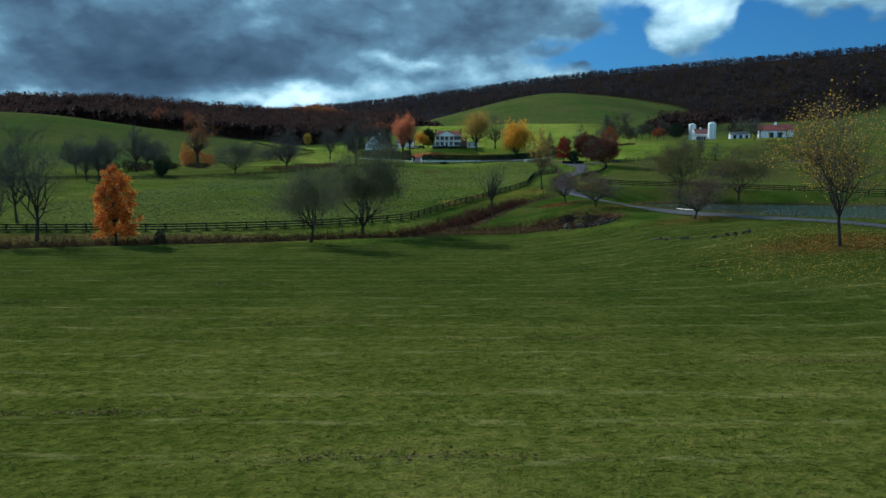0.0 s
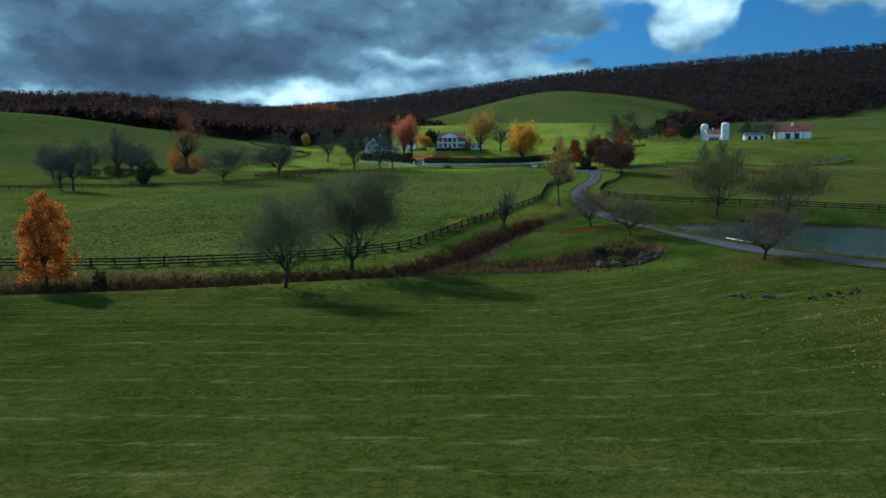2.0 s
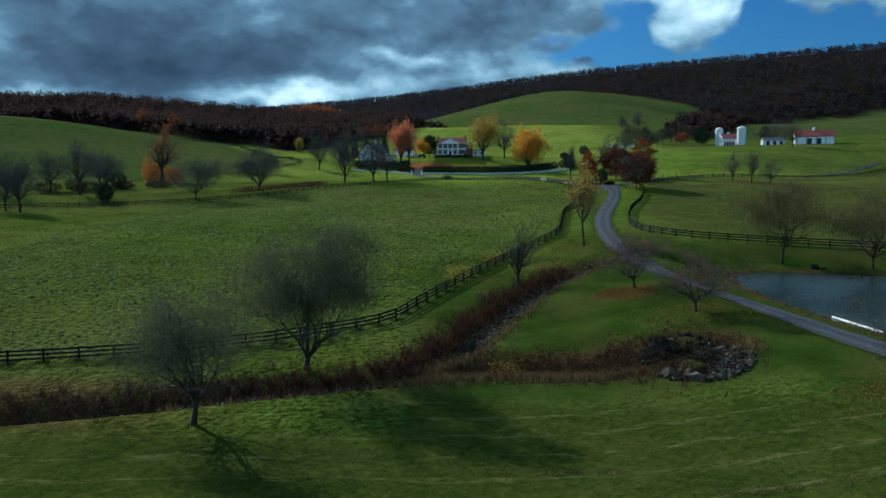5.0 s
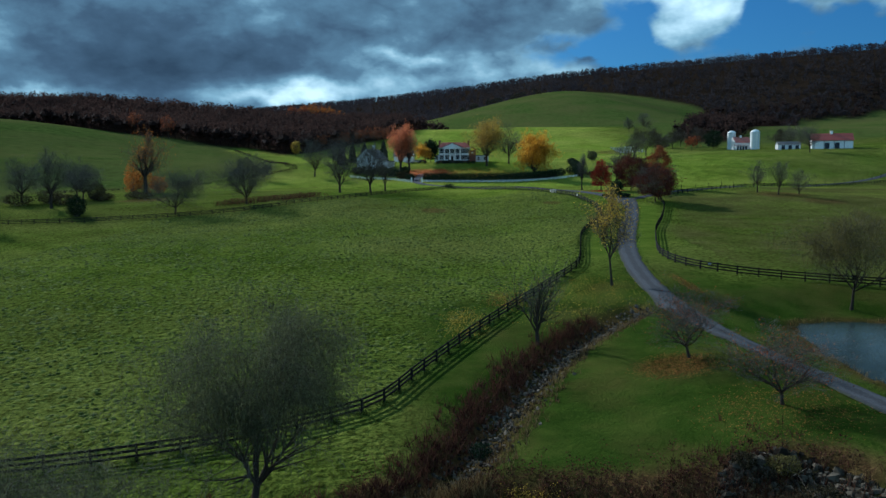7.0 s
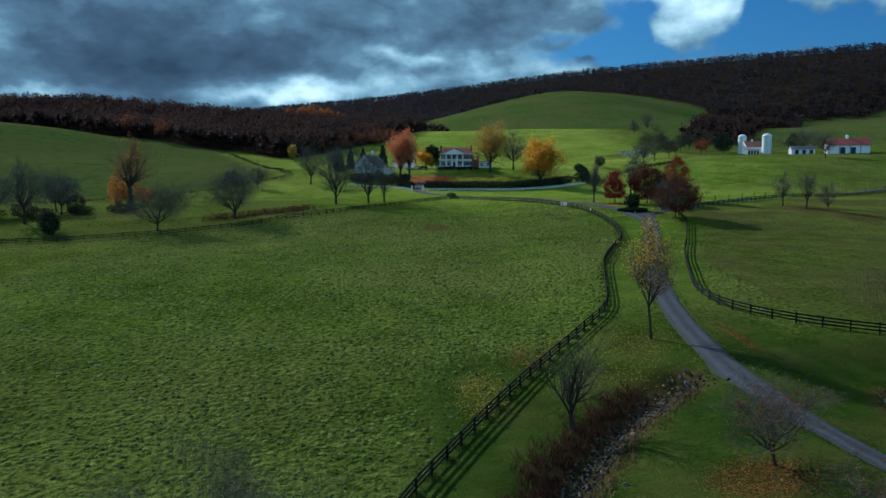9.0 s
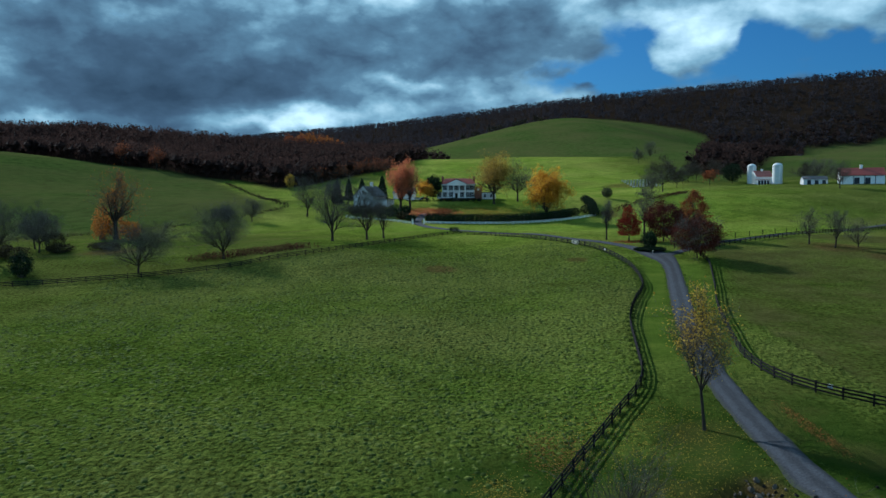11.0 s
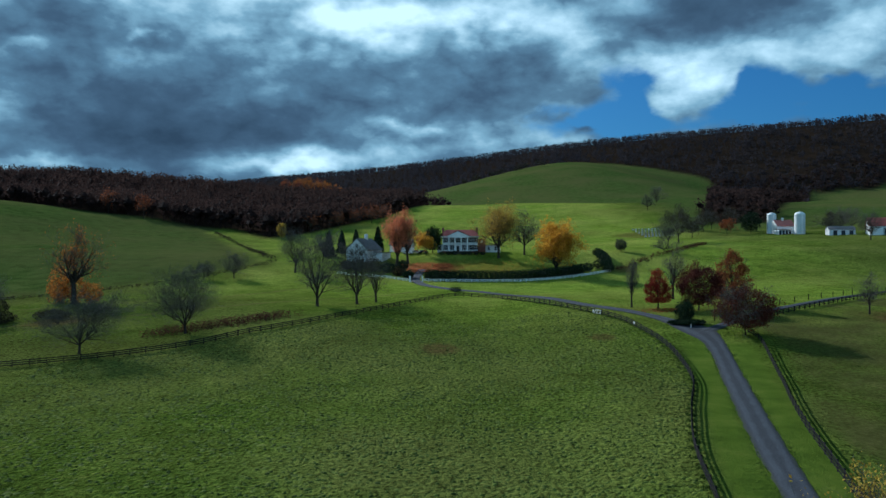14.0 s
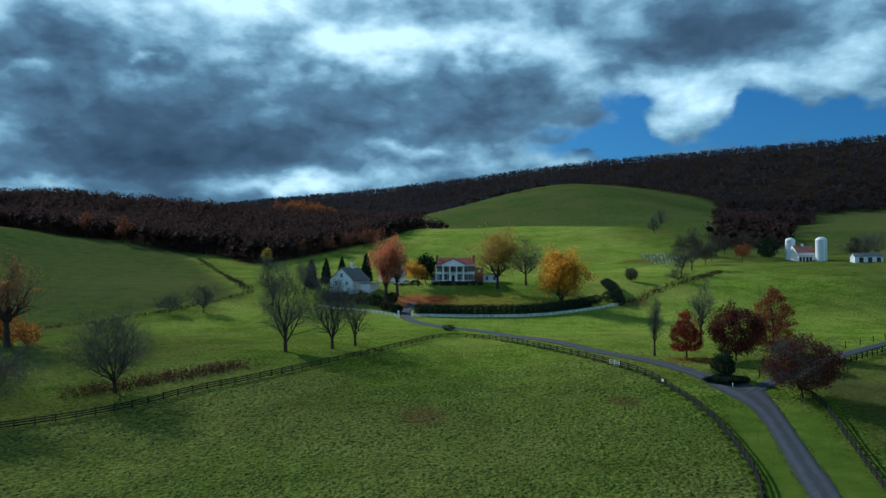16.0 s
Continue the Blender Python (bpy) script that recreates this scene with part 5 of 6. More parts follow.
for k, (tx, ty, h) in enumerate(((-62, 745, 14), (-74, 735, 13), (-84, 715, 12), (-100, 690, 12), (-54, 765, 13))):
    plant("bare_tree", "brown leafless tree at the wood edge", tx, ty, h, h, 130 + k, RUST_LEAF, 500, 0.4, 900, limbs=7, levels=3, fine=0.03)
for k in range(11):
    tx = 30 + 17 * k + 6 * math.sin(2.3 * k)
    plant("bare_tree", "dark brown tree on the skyline of the green hill", tx, 1700 + 10 * k + 25 * math.sin(1.7 * k), 13 + 4 * math.sin(3.1 * k), 13, 400 + k, BUSH_LEAF, 500, 0.7, 500, limbs=6, levels=3, fine=0.05, group="trees on the green hill")
plant("tree", "small green tree on the meadow", 78.6, 499.5, 6.0, 5.5, 140, WILLOW_LEAF, 1400, 0.26, 300, shape="dome", limbs=6, levels=3)
for k in range(11):
    hx, hy = 65.6 + 0.7 * math.sin(k * 0.5), 488.5 - k * 2.9
    bush("hedge", "dark rounded clipped hedge beside the house meadow", hx, hy, 3.6 + 0.5 * math.sin(k * 0.31), 5.2, 150 + k, EVERGREEN, deep=4.4, n=800, size=0.2, category="hedge", group="rounded hedge")
for k, (tx, ty, h, w) in enumerate(((50.2, 458.5, 3.4, 4.2), (56.3, 460.5, 3.8, 4.6), (61.5, 465.5, 4.0, 5.0))):
    bush("shrub", "dark clipped ball-shaped shrub behind the white fence", tx, ty, h, w, 350 + k, EVERGREEN, n=900, size=0.2, group="clipped shrubs")
for k, (tx, ty, h, w) in enumerate(((-40, 462, 5, 8), (-33, 460, 5.5, 8), (-27, 457, 4.5, 7), (-22, 450, 3.2, 6), (-18, 444, 3, 5), (-45, 465, 4, 7), (-21, 460, 4.5, 5))):
    bush("shrub", "dark overgrown shrub beside the cottage", tx, ty, h, w, 160 + k, BUSH_LEAF if k % 2 else EVERGREEN, n=900, size=0.3, group="shrubs by the cottage")
bush("shrub", "russet bare shrub on the lawn", -4, 462, 2.6, 9, 170, RUST_LEAF, n=700, size=0.2)
bush("shrub", "dark blue-green rounded shrub in a planted island", 51.5, 311, 5.0, 4.3, 171, EVERGREEN, n=3600, size=0.15)
bush("hedge", "low dark clipped hedge ringing the drive island", 51.3, 308.5, 1.1, 8.0, 172, EVERGREEN, deep=6.5, n=6500, size=0.17, category="hedge")

for k in range(len(HEDGE_ROW) - 1):
    (ax, ay), (bx, by) = HEDGE_ROW[k], HEDGE_ROW[k + 1]
    bush("hedge", "dark green trimmed hedge behind a white fence", (ax + bx) / 2, (ay + by) / 2, 4.2, 3.6, 300 + k, EVERGREEN, deep=2.8, n=640, size=0.22, category="hedge", group="house hedge")


plant("oak_tree", "big dark brown tree by the farm brook", 122, 556, 19, 18, 141, BUSH_LEAF, 2600, 0.26, 3600, limbs=7, up=0.35, spread=0.9, fine=0.012)
plant("bare_tree", "low sprawling leafless tree by the farm brook", 99, 500, 8, 14, 142, girth=1.2, twigs=3200, limbs=7, up=0.15, spread=1.2, fork=0.1, fine=0.01)
plant("holly_tree", "dark rounded evergreen beside the barn", 178, 600, 13, 12, 143, EVERGREEN, 2600, 0.40, 300, shape="dome", limbs=6, levels=3)
plant("maple_tree", "small ochre tree near the barn", 163, 598, 9, 8, 144, RUST_LEAF, 1500, 0.30, 500, limbs=6, levels=3)
plant("bare_tree", "dark leafless tree behind the farm yard", 150, 610, 11, 10, 145, twigs=1500, limbs=6, up=0.35, spread=0.9, fine=0.012)
plant("bare_tree", "dark leafless tree behind the farm yard", 225, 575, 14, 13, 146, twigs=1700, limbs=6, up=0.35, spread=0.9, fine=0.012)
bush("shrub", "low dark shrub beside the drive", 0.5, 403, 1.8, 4.5, 153, EVERGREEN, n=500, size=0.16)

for k, (tx, ty, h, w) in enumerate(((140, 590, 10, 11), (150, 640, 13, 12), (158, 625, 12, 11), (168, 640, 13, 12), (205, 560, 12, 11), (176, 628, 14, 12))):
    plant("bare_tree", "dark brown half-bare tree behind the farm yard", tx, ty, h, w, 240 + k, BUSH_LEAF, 1200, 0.26, 1800, limbs=7, up=0.35, spread=0.9, fine=0.014, group="trees round the farm yard")

# ---------------------------------------------------------------- the white house
def window(parent, x, y, z, w, h, shutters=True, turn=0):
    """A sash window on a wall that faces -y."""
    m = pose(x, y, z)
    bm = bmesh.new()
    for a, b, c, d in ((-w / 2 - 0.1, -w / 2, -0.1, h + 0.1), (w / 2, w / 2 + 0.1, -0.1, h + 0.1), (-w / 2, w / 2, -0.1, 0), (-w / 2, w / 2, h, h + 0.1), (-w / 2, w / 2, h / 2 - 0.04, h / 2 + 0.04), (-0.03, 0.03, 0, h / 2 - 0.04), (-0.03, 0.03, h / 2 + 0.04, h)):
        box(bm, a, b, -0.08, 0.02, c, d)
    win = part("window", bm, WHITE_PAINT, parent, m=m)
    part("pane", boxed(-w / 2, w / 2, -0.03, 0.0, 0, h), DARK_GLASS_AND_BAY, win)
    part("sill", boxed(-w / 2 - 0.2, w / 2 + 0.2, -0.18, 0.02, -0.2, -0.1), WHITE_PAINT, win)
    if shutters:
        for s in (-1, 1):
            bm = bmesh.new()
            c = s * (w / 2 + 0.38)
            box(bm, c - 0.26, c + 0.26, -0.07, 0.01, -0.05, h + 0.05)
            for q in range(6):
                box(bm, c - 0.2, c + 0.2, -0.09, -0.07, 0.08 + q * h / 6, 0.08 + (q + 0.6) * h / 6)
            part("shutter", bm, SHUTTER, win, "dark louvred shutter")
    return win


def gable_roof(w, d, z, rise, over=0.5, thick=0.22):
    """Roof with its ridge along y; eaves over both sides."""
    hw = w / 2 + over
    drop = rise * over / (w / 2)
    return prism([(-hw, z - drop), (0, z + rise), (hw, z - drop), (hw, z - drop + thick), (0, z + rise + thick), (-hw, z - drop + thick)], -d / 2 - over, d / 2 + over)


def white_house():
    ob = thing("white_house", 3.4, 497, "white two-storey columned house with a red roof", "house")
    w, d, h = 16.2, 10.0, 7.2
    part("wall", boxed(-w / 2, w / 2, -d / 2, d / 2, -1.0, h), WHITE_SIDING, ob)
    part("foundation", boxed(-w / 2 - 0.1, w / 2 + 0.1, -d / 2 - 0.1, d / 2 + 0.1, -1.2, 0.35), BRICK, ob)
    bm = bmesh.new()
    hw, hd, r = w / 2 + 0.6, d / 2 + 0.6, 3.0
    lo = [bm.verts.new(p) for p in ((-hw, -hd, h), (hw, -hd, h), (hw, hd, h), (-hw, hd, h))]
    hi = [bm.verts.new(p) for p in ((-hw + 2.2, 0, h + r), (hw - 2.2, 0, h + r))]
    for q in ((lo[0], lo[1], hi[1], hi[0]), (lo[2], lo[3], hi[0], hi[1]), (lo[1], lo[2], hi[1]), (lo[3], lo[0], hi[0])):
        bm.faces.new(q)
    bm.faces.new(lo[::-1])
    bmesh.ops.recalc_face_normals(bm, faces=bm.faces)
    roof = part("roof", bm, RED_ROOF, ob, "faded red hipped roof")
    part("cornice", boxed(-hw + 0.1, hw - 0.1, -hd + 0.1, hd - 0.1, h - 0.4, h - 0.004), WHITE_PAINT, ob)
    for x in (-w / 2 + 0.3, w / 2 - 0.3):
        ch = part("chimney", boxed(x - 0.55, x + 0.55, -0.6, 0.6, h, h + 4.0, 0.05), BRICK, roof, "brick chimney")
    # portico
    px, pw, pd = -1.0, 9.6, 3.0
    front = -d / 2 - pd
    part("porch_floor", boxed(px - pw / 2 - 0.2, px + pw / 2 + 0.2, front - 0.3, -d / 2 - 0.004, -0.9, 0.3), STONE, ob)
    part("entablature", boxed(px - pw / 2, px + pw / 2, front, -d / 2 - 0.004, h - 0.75, h - 0.02), WHITE_PAINT, ob)
    ped = prism([(px - pw / 2 - 0.3, h), (px + pw / 2 + 0.3, h), (px, h + 2.2)], front, -1.0)
    part("pediment", ped, WHITE_PAINT, ob, "white triangular pediment")
    part("portico_roof", prism([(px - pw / 2 - 0.6, h - 0.03), (px, h + 2.42), (px + pw / 2 + 0.6, h - 0.03), (px + pw / 2 + 0.6, h + 0.12), (px, h + 2.57), (px - pw / 2 - 0.6, h + 0.12)], front - 0.25, -0.9), RED_ROOF, ob)
    v, f = lathe([(0.52, 0), (0.52, 0.25), (0.42, 0.35), (0.40, 2.2), (0.34, h - 1.25), (0.36, h - 1.2), (0.50, h - 0.95), (0.50, h - 0.76)], 18)
    col = mesh_of("column", v, [*f], WHITE_PAINT, True)
    for k in range(4):
        part_of(ob, "column", col, pose(px - pw / 2 + 0.6 + k * (pw - 1.2) / 3, front + 0.6, 0.3))
    for z in (0.9, 4.3):
        for x in (-6.5, -3.9, 1.9, 4.9, 6.9) if z < 2 else (-6.5, -3.9, -1.0, 1.9, 4.9, 6.9):
            window(ob, x, -d / 2 - 0.004, z, 1.0, 2.2)
    door = part("door", boxed(px - 0.6, px + 0.6, -d / 2 - 0.1, -d / 2 - 0.004, 0.3, 2.7, 0.02), SHUTTER, ob, "dark panelled front door")
    bm = bmesh.new()
    for a, b, c, e in ((px - 0.95, px - 0.6, 0.3, 3.1), (px + 0.6, px + 0.95, 0.3, 3.1), (px - 0.6, px + 0.6, 2.7, 3.1)):
        box(bm, a, b, -d / 2 - 0.16, -d / 2 - 0.006, c, e)
    part("door_frame", bm, WHITE_PAINT, door)
    # side porch and wings
    part("side_porch", boxed(-w / 2 - 2.4, -w / 2 - 0.01, -2.5, 3.0, -1, 3.2), WHITE_SIDING, ob)
    part("side_porch_roof", boxed(-w / 2 - 2.8, -w / 2 - 0.01, -2.9, 3.4, 3.2, 3.5, 0.05), GREY_ROOF, ob)
    window(ob, -w / 2 - 1.2, -2.504, 0.8, 1.2, 1.8, False)
    part("brick_wing", boxed(w / 2 + 0.01, w / 2 + 3.6, -2.5, 4.5, -1, 6.0), BRICK, ob, "brick side wing")
    part("brick_wing_roof", prism([(w / 2 - 0.2, 6.0), (w / 2 + 1.8, 7.6), (w / 2 + 4.0, 6.0), (w / 2 + 4.0, 6.2), (w / 2 + 1.8, 7.8), (w / 2 - 0.2, 6.2)], -3.0, 5.0), RED_ROOF, ob)
    v, f = lathe([(0.55, 0), (0.55, 0.1), (0.45, 0.12)], 16)
    part_of(ob, "round_window", mesh_of("round_window", v, f, WHITE_PAINT), pose(w / 2 + 1.8, -2.5, 4.6, 90))
    part("low_wing", boxed(w / 2 + 3.61, w / 2 + 10.5, -1.5, 4.0, -1, 3.0), WHITE_SIDING, ob)
    part("low_wing_roof", boxed(w / 2 + 3.62, w / 2 + 10.9, -1.9, 4.4, 3.0, 3.35, 0.06), GREY_ROOF, ob)
    for x in (w / 2 + 5.2, w / 2 + 8.4):
        window(ob, x, -1.504, 0.7, 1.1, 1.6, False)
    return ob


def cottage():
    ob = thing("cottage", -39.5, 482, "white gabled cottage with a grey shingle roof", "house", turn=-24)
    w, d, h, rise = 10.5, 13.0, 4.6, 4.6
    part("wall", prism([(-w / 2, -1.2), (w / 2, -1.2), (w / 2, h), (0, h + rise), (-w / 2, h)], -d / 2, d / 2), WHITE_SIDING, ob)
    roof = part("roof", gable_roof(w, d, h + 0.02, rise), GREY_ROOF, ob, "grey shingle roof")
    part("chimney", boxed(-0.6, 0.6, 1.0, 2.2, h + rise - 1.0, h + rise + 2.2, 0.05), WHITE_PAINT, roof)
    for x, z in ((-2.4, 2.2), (2.4, 2.2), (0, 5.4)):
        window(ob, x, -d / 2 - 0.004, z, 1.0, 1.7, False)
    part("back_wing", boxed(w / 2 + 0.01, w / 2 + 4.5, -1.0, d / 2, -1.2, 3.0), WHITE_SIDING, ob)
    part("back_wing_roof", boxed(w / 2 + 0.02, w / 2 + 4.9, -1.4, d / 2 + 0.4, 3.0, 3.3, 0.05), GREY_ROOF, ob)
    return ob


def garage():
    ob = thing("garage", -24, 506, "small grey-roofed white outbuilding behind the trees", "outbuilding", turn=80)
    part("wall", prism([(-4, -1), (4, -1), (4, 3), (0, 5.6), (-4, 3)], -5, 5), WHITE_SIDING, ob)
    part("roof", gable_roof(8, 10, 3.02, 2.6), GREY_ROOF, ob)


def silo(x, y, tall, r):
    ob = thing("silo", x, y, "pale steel farm silo with a domed top", "silo", group="farm silos")
    v, f = lathe([(r, -1)] + [(r * (1.012 if k % 2 else 1.0), k * tall / 24) for k in range(22)] + [(r, tall * 0.92)], 28)
    part_of(ob, "body", mesh_of("body", v, f, SILO_STEEL))
    v, f = lathe([(r * 1.03 * math.cos(a), tall * 0.92 + 0.75 * r * math.sin(a)) for a in np.linspace(0, 1.5, 8)], 28)
    part_of(ob, "dome", mesh_of("dome", v, f, SILO_STEEL, True))
    bm = boxed(-0.4, 0.4, -r - 0.5, -r - 0.02, 0, tall * 0.95)
    part("chute", bm, WHITE_PAINT, ob)
    return ob


def barn():
    ob = thing("barn", 193.2, 592, "white barn with a faded red roof between silos", "barn")
    part("wall", prism([(-7, -2), (7, -2), (7, 5.2), (0, 9.6), (-7, 5.2)], -7, 9), WHITE_SIDING, ob, m=pose(0, 0, 0, 0, 0, 90))
    roof = part("roof", gable_roof(14, 16, 5.22, 4.4), PINK_ROOF, ob, m=pose(0, 0, 0, 0, 0, 90))
    part("cupola", boxed(-0.8, 0.8, -0.8, 0.8, 8.8, 11.2, 0.1), WHITE_PAINT, roof)
    ob.scale = (0.62, 0.8, 0.8)
    part("lean_to", boxed(-10, 2, -12, -7.3, -2, 2.6), WHITE_SIDING, ob)
    part("lean_to_roof", prism([(-10.5, 2.6), (2.5, 2.6), (2.5, 2.85), (-10.5, 2.85)], -12.6, -7.02), PINK_ROOF, ob)
    # dark sheets on the solid wall stand in for the shade inside bays
    for k in range(4):
        part("opening", boxed(-9.4 + k * 2.9, -7.2 + k * 2.9, -12.06, -12.004, -1.5, 2.0), DARK_GLASS_AND_BAY, ob, "dark panel painted as the shade of an open bay")
    return ob


def stable():
    ob = thing("stable", 229, 543, "long white stable with a red roof and open bays", "barn", turn=-18)
    w, d = 11, 22
    part("wall", prism([(-w / 2, -3), (w / 2, -3), (w / 2, 4.4), (0, 8.4), (-w / 2, 4.4)], -d / 2, d / 2), WHITE_SIDING, ob, m=pose(0, 0, 0, 0, 0, 90))
    roof = part("roof", gable_roof(w, d, 4.42, 4.0), RED_ROOF, ob, m=pose(0, 0, 0, 0, 0, 90))
    part("cupola", boxed(-0.7, 0.7, -0.7, 0.7, 8.0, 10.2, 0.1), WHITE_PAINT, roof)
    # the two middle bays are dark sheets in place of shaded openings
    for k in range(4):
        x = -8.2 + k * 5.4
        part("opening", boxed(x - 1.3, x + 1.3, -w / 2 - 0.06, -w / 2 - 0.004, -0.5, 3.0), DARK_GLASS_AND_BAY if k in (1, 2) else WHITE_PAINT, ob)
        part("post", boxed(x - 1.8, x - 1.5, -w / 2 - 0.12, -w / 2 - 0.004, -1, 4.2), SHUTTER, ob)
    part("gable_door", boxed(d / 2 + 0.004, d / 2 + 0.08, -1.6, 1.6, -0.5, 3.4), SHUTTER, ob)
    return ob


def shed(x, y, w, turn):
    ob = thing("farm_shed", x, y, "low blue-grey farm shed beside the stable", "shed", turn=turn)
    part("wall", prism([(-3.5, -2), (3.5, -2), (3.5, 2.6), (0, 4.4), (-3.5, 2.6)], -w / 2, w / 2), PALE_PAINT, ob, m=pose(0, 0, 0, 0, 0, 90))
    part("roof", gable_roof(7, w, 2.62, 1.8, 0.3, 0.12), GREY_ROOF, ob, m=pose(0, 0, 0, 0, 0, 90))
    for k in range(3):
        part("door", boxed(-w / 2 + 2 + k * 4, -w / 2 + 4 + k * 4, -3.56, -3.504, -1, 2.1), DARK_GLASS_AND_BAY, ob)


def car(x, y, turn, paint, label):
    ob = thing("parked_car", x, y, label, "car", turn=turn, group="parked cars")
    bm = prism([(-2.2, 0.35), (2.2, 0.35), (2.25, 0.8), (1.5, 0.95), (0.8, 1.45), (-1.2, 1.48), (-1.9, 0.98), (-2.25, 0.9)], -0.88, 0.88)
    bmesh.ops.bevel(bm, geom=list(bm.edges), offset=0.08, segments=2, affect="EDGES")
    part("body", bm, paint, ob)
    part("windows", prism([(-1.55, 0.98), (1.2, 0.98), (0.75, 1.38), (-1.15, 1.40)], -0.89, 0.89), DARK_GLASS_AND_BAY, ob)
    v, f = lathe([(0.20, -0.02), (0.33, 0.0), (0.33, 0.20), (0.20, 0.22)], 14)
    me = mesh_of("wheel", v, f, TYRE)
    for sx in (-1.4, 1.4):
        for sy in (-0.80, 0.80 - 0.0):
            part_of(ob, "wheel", me, pose(sx, sy + 0.1, 0.33, 90))
    return ob


white_house()
for k in range(7):
    bush("shrub", "low dark shrub along the white house front", -4.6 + k * 2.9 + (0.8 if k > 2 else -0.4), 488.2 - (0.6 if 1 < k < 4 else 0), 1.5 + 0.3 * (k % 3), 2.6, 210 + k, EVERGREEN, n=420, size=0.16, group="shrubs along the house")
cottage()
garage()
silo(188.6, 596, 11.2, 2.6)
silo(198.0, 580, 11.4, 2.9)
barn()
stable()
shed(209, 556, 13, -10)
for k, (cx, cy, t) in enumerate(((-17, 492, 10), (-13.5, 492.5, 25), (-20.5, 491, -12))):
    car(cx, cy, t, (PALE_PAINT, CAR_PAINT, PALE_PAINT)[k], ("pale parked car by the house trees", "dark parked car by the house trees", "pale parked car by the house trees")[k])

# wrapped bales in rows at the meadow edge
v, f = lathe([(0.3, -0.9), (0.45, -0.84), (0.48, 0.0), (0.45, 0.84), (0.3, 0.9)], 12)
BALE = mesh_of("bale", v, f, BALE_WRAP, True)
for r in range(5):
    for c in range(9):
        bx, by = 118.6 + c * 2.0 + r * 1.0, 612 + r * 12.5 - c * 0.5
        ob = new("hay_bale", BALE)
        ob.matrix_basis = pose(bx, by, ground_at(bx, by) + 0.40, 0, 90, 60)
        tagged(ob, "white wrapped hay bale in a row", "hay bale", group="wrapped bales")

# white log lying at the pond edge, boulder by the far shore
p = spline([(37.9, 126.7), (38.1, 123.4), (38.5, 118.9)], 0.5)
v, f = tubes(np.c_[p[:-1], np.full(len(p) - 1, WATER_LEVEL + 0.1)], np.c_[p[1:], np.full(len(p) - 1, WATER_LEVEL + 0.12)], np.full(len(p) - 1, 0.12), np.full(len(p) - 1, 0.11), 8)
tagged(new("fallen_log", mesh_of("fallen_log", v, f, WHITE_PAINT)), "bleached white log lying at the pond edge", "log")


# ---------------------------------------------------------------- stones
def rock_mesh(seed, mat):
    rng = np.random.default_rng(seed)
    bm = bmesh.new()
    bmesh.ops.create_icosphere(bm, subdivisions=1, radius=1.0)
    s = rng.uniform(0.6, 1.2, 3)
    for q in bm.verts:
        w = q.co * rng.uniform(0.7, 1.25)
        q.co = Vector((max(-0.62, min(0.7, w.x)) * s[0] * 1.3, max(-0.7, min(0.6, w.y)) * s[1] * 1.2, max(-0.45, min(0.5, w.z)) * s[2]))
    me = bpy.data.meshes.new("stone")
    bm.to_mesh(me)
    bm.free()
    me.materials.append(mat)
    return me


ROCKS = [rock_mesh(k, STONE) for k in range(8)]
PEBBLES = [rock_mesh(k + 20, PALE_STONE) for k in range(8)]


def stones(name, label, places, sizes, seed, kinds=None):
    rng = np.random.default_rng(seed)
    x0, y0 = places.mean(0)
    ob = thing(name, float(x0), float(y0), label, "stones", z=0.0)
    zs = height(places[:, 0], places[:, 1])
    for (x, y), z, s in zip(places, zs, sizes):
        m = pose(x - x0, y - y0, float(z) + 0.15 * s, *rng.uniform(0, 360, 3)) @ Matrix.Scale(float(s), 4)
        part_of(ob, "stone", (kinds or ROCKS)[rng.integers(0, 8)], m)
    return ob


R = np.random.default_rng(77)
t, r = R.uniform(0, 2 * np.pi, 290), np.sqrt(R.uniform(0, 1, 290))
pile = np.stack([21.0 + np.cos(t) * r * 4.4, 116.0 + np.sin(t) * r * 6.0], 1)
stones("rock_pile", "heap of grey riprap stones at the ditch head", pile, R.uniform(0.14, 0.36, 290) * R.choice([0.7, 1.0, 1.8], 290, p=(0.45, 0.40, 0.15)), 1)
i = R.integers(int(len(STREAM) * 0.60), len(STREAM), 280)
bed = STREAM[i] + R.normal(0, 0.95, (280, 2)) + np.array([0.5, -0.3])
big = STREAM[R.integers(int(len(STREAM) * 0.58), len(STREAM), 2600)] + R.normal(0, 1.05, (2600, 2)) + np.array([0.5, -0.3])
cube = np.array([(a, b, c) for a in (-1, 1) for b in (-1, 1) for c in (-0.6, 0.6)], float)
sides = np.array([(0, 1, 3, 2), (4, 6, 7, 5), (0, 4, 5, 1), (2, 3, 7, 6), (0, 2, 6, 4), (1, 5, 7, 3)])


def rubble(name, label, at, small, large, mat):
    """Many small broken stones."""
    pv, pf = [], []
    zs = height(at[:, 0], at[:, 1])
    for k in range(len(at)):
        q, _ = np.linalg.qr(R.normal(0, 1, (3, 3)))
        pv.append((cube * R.uniform(0.6, 1.3, (8, 1))) @ q * R.uniform(small, large) + np.array([*at[k], zs[k] + 0.04]))
        pf.append(sides + 8 * k)
    tagged(new(name, mesh_of(name, np.concatenate(pv), np.concatenate(pf), mat)), label, "gravel", kind="stuff")


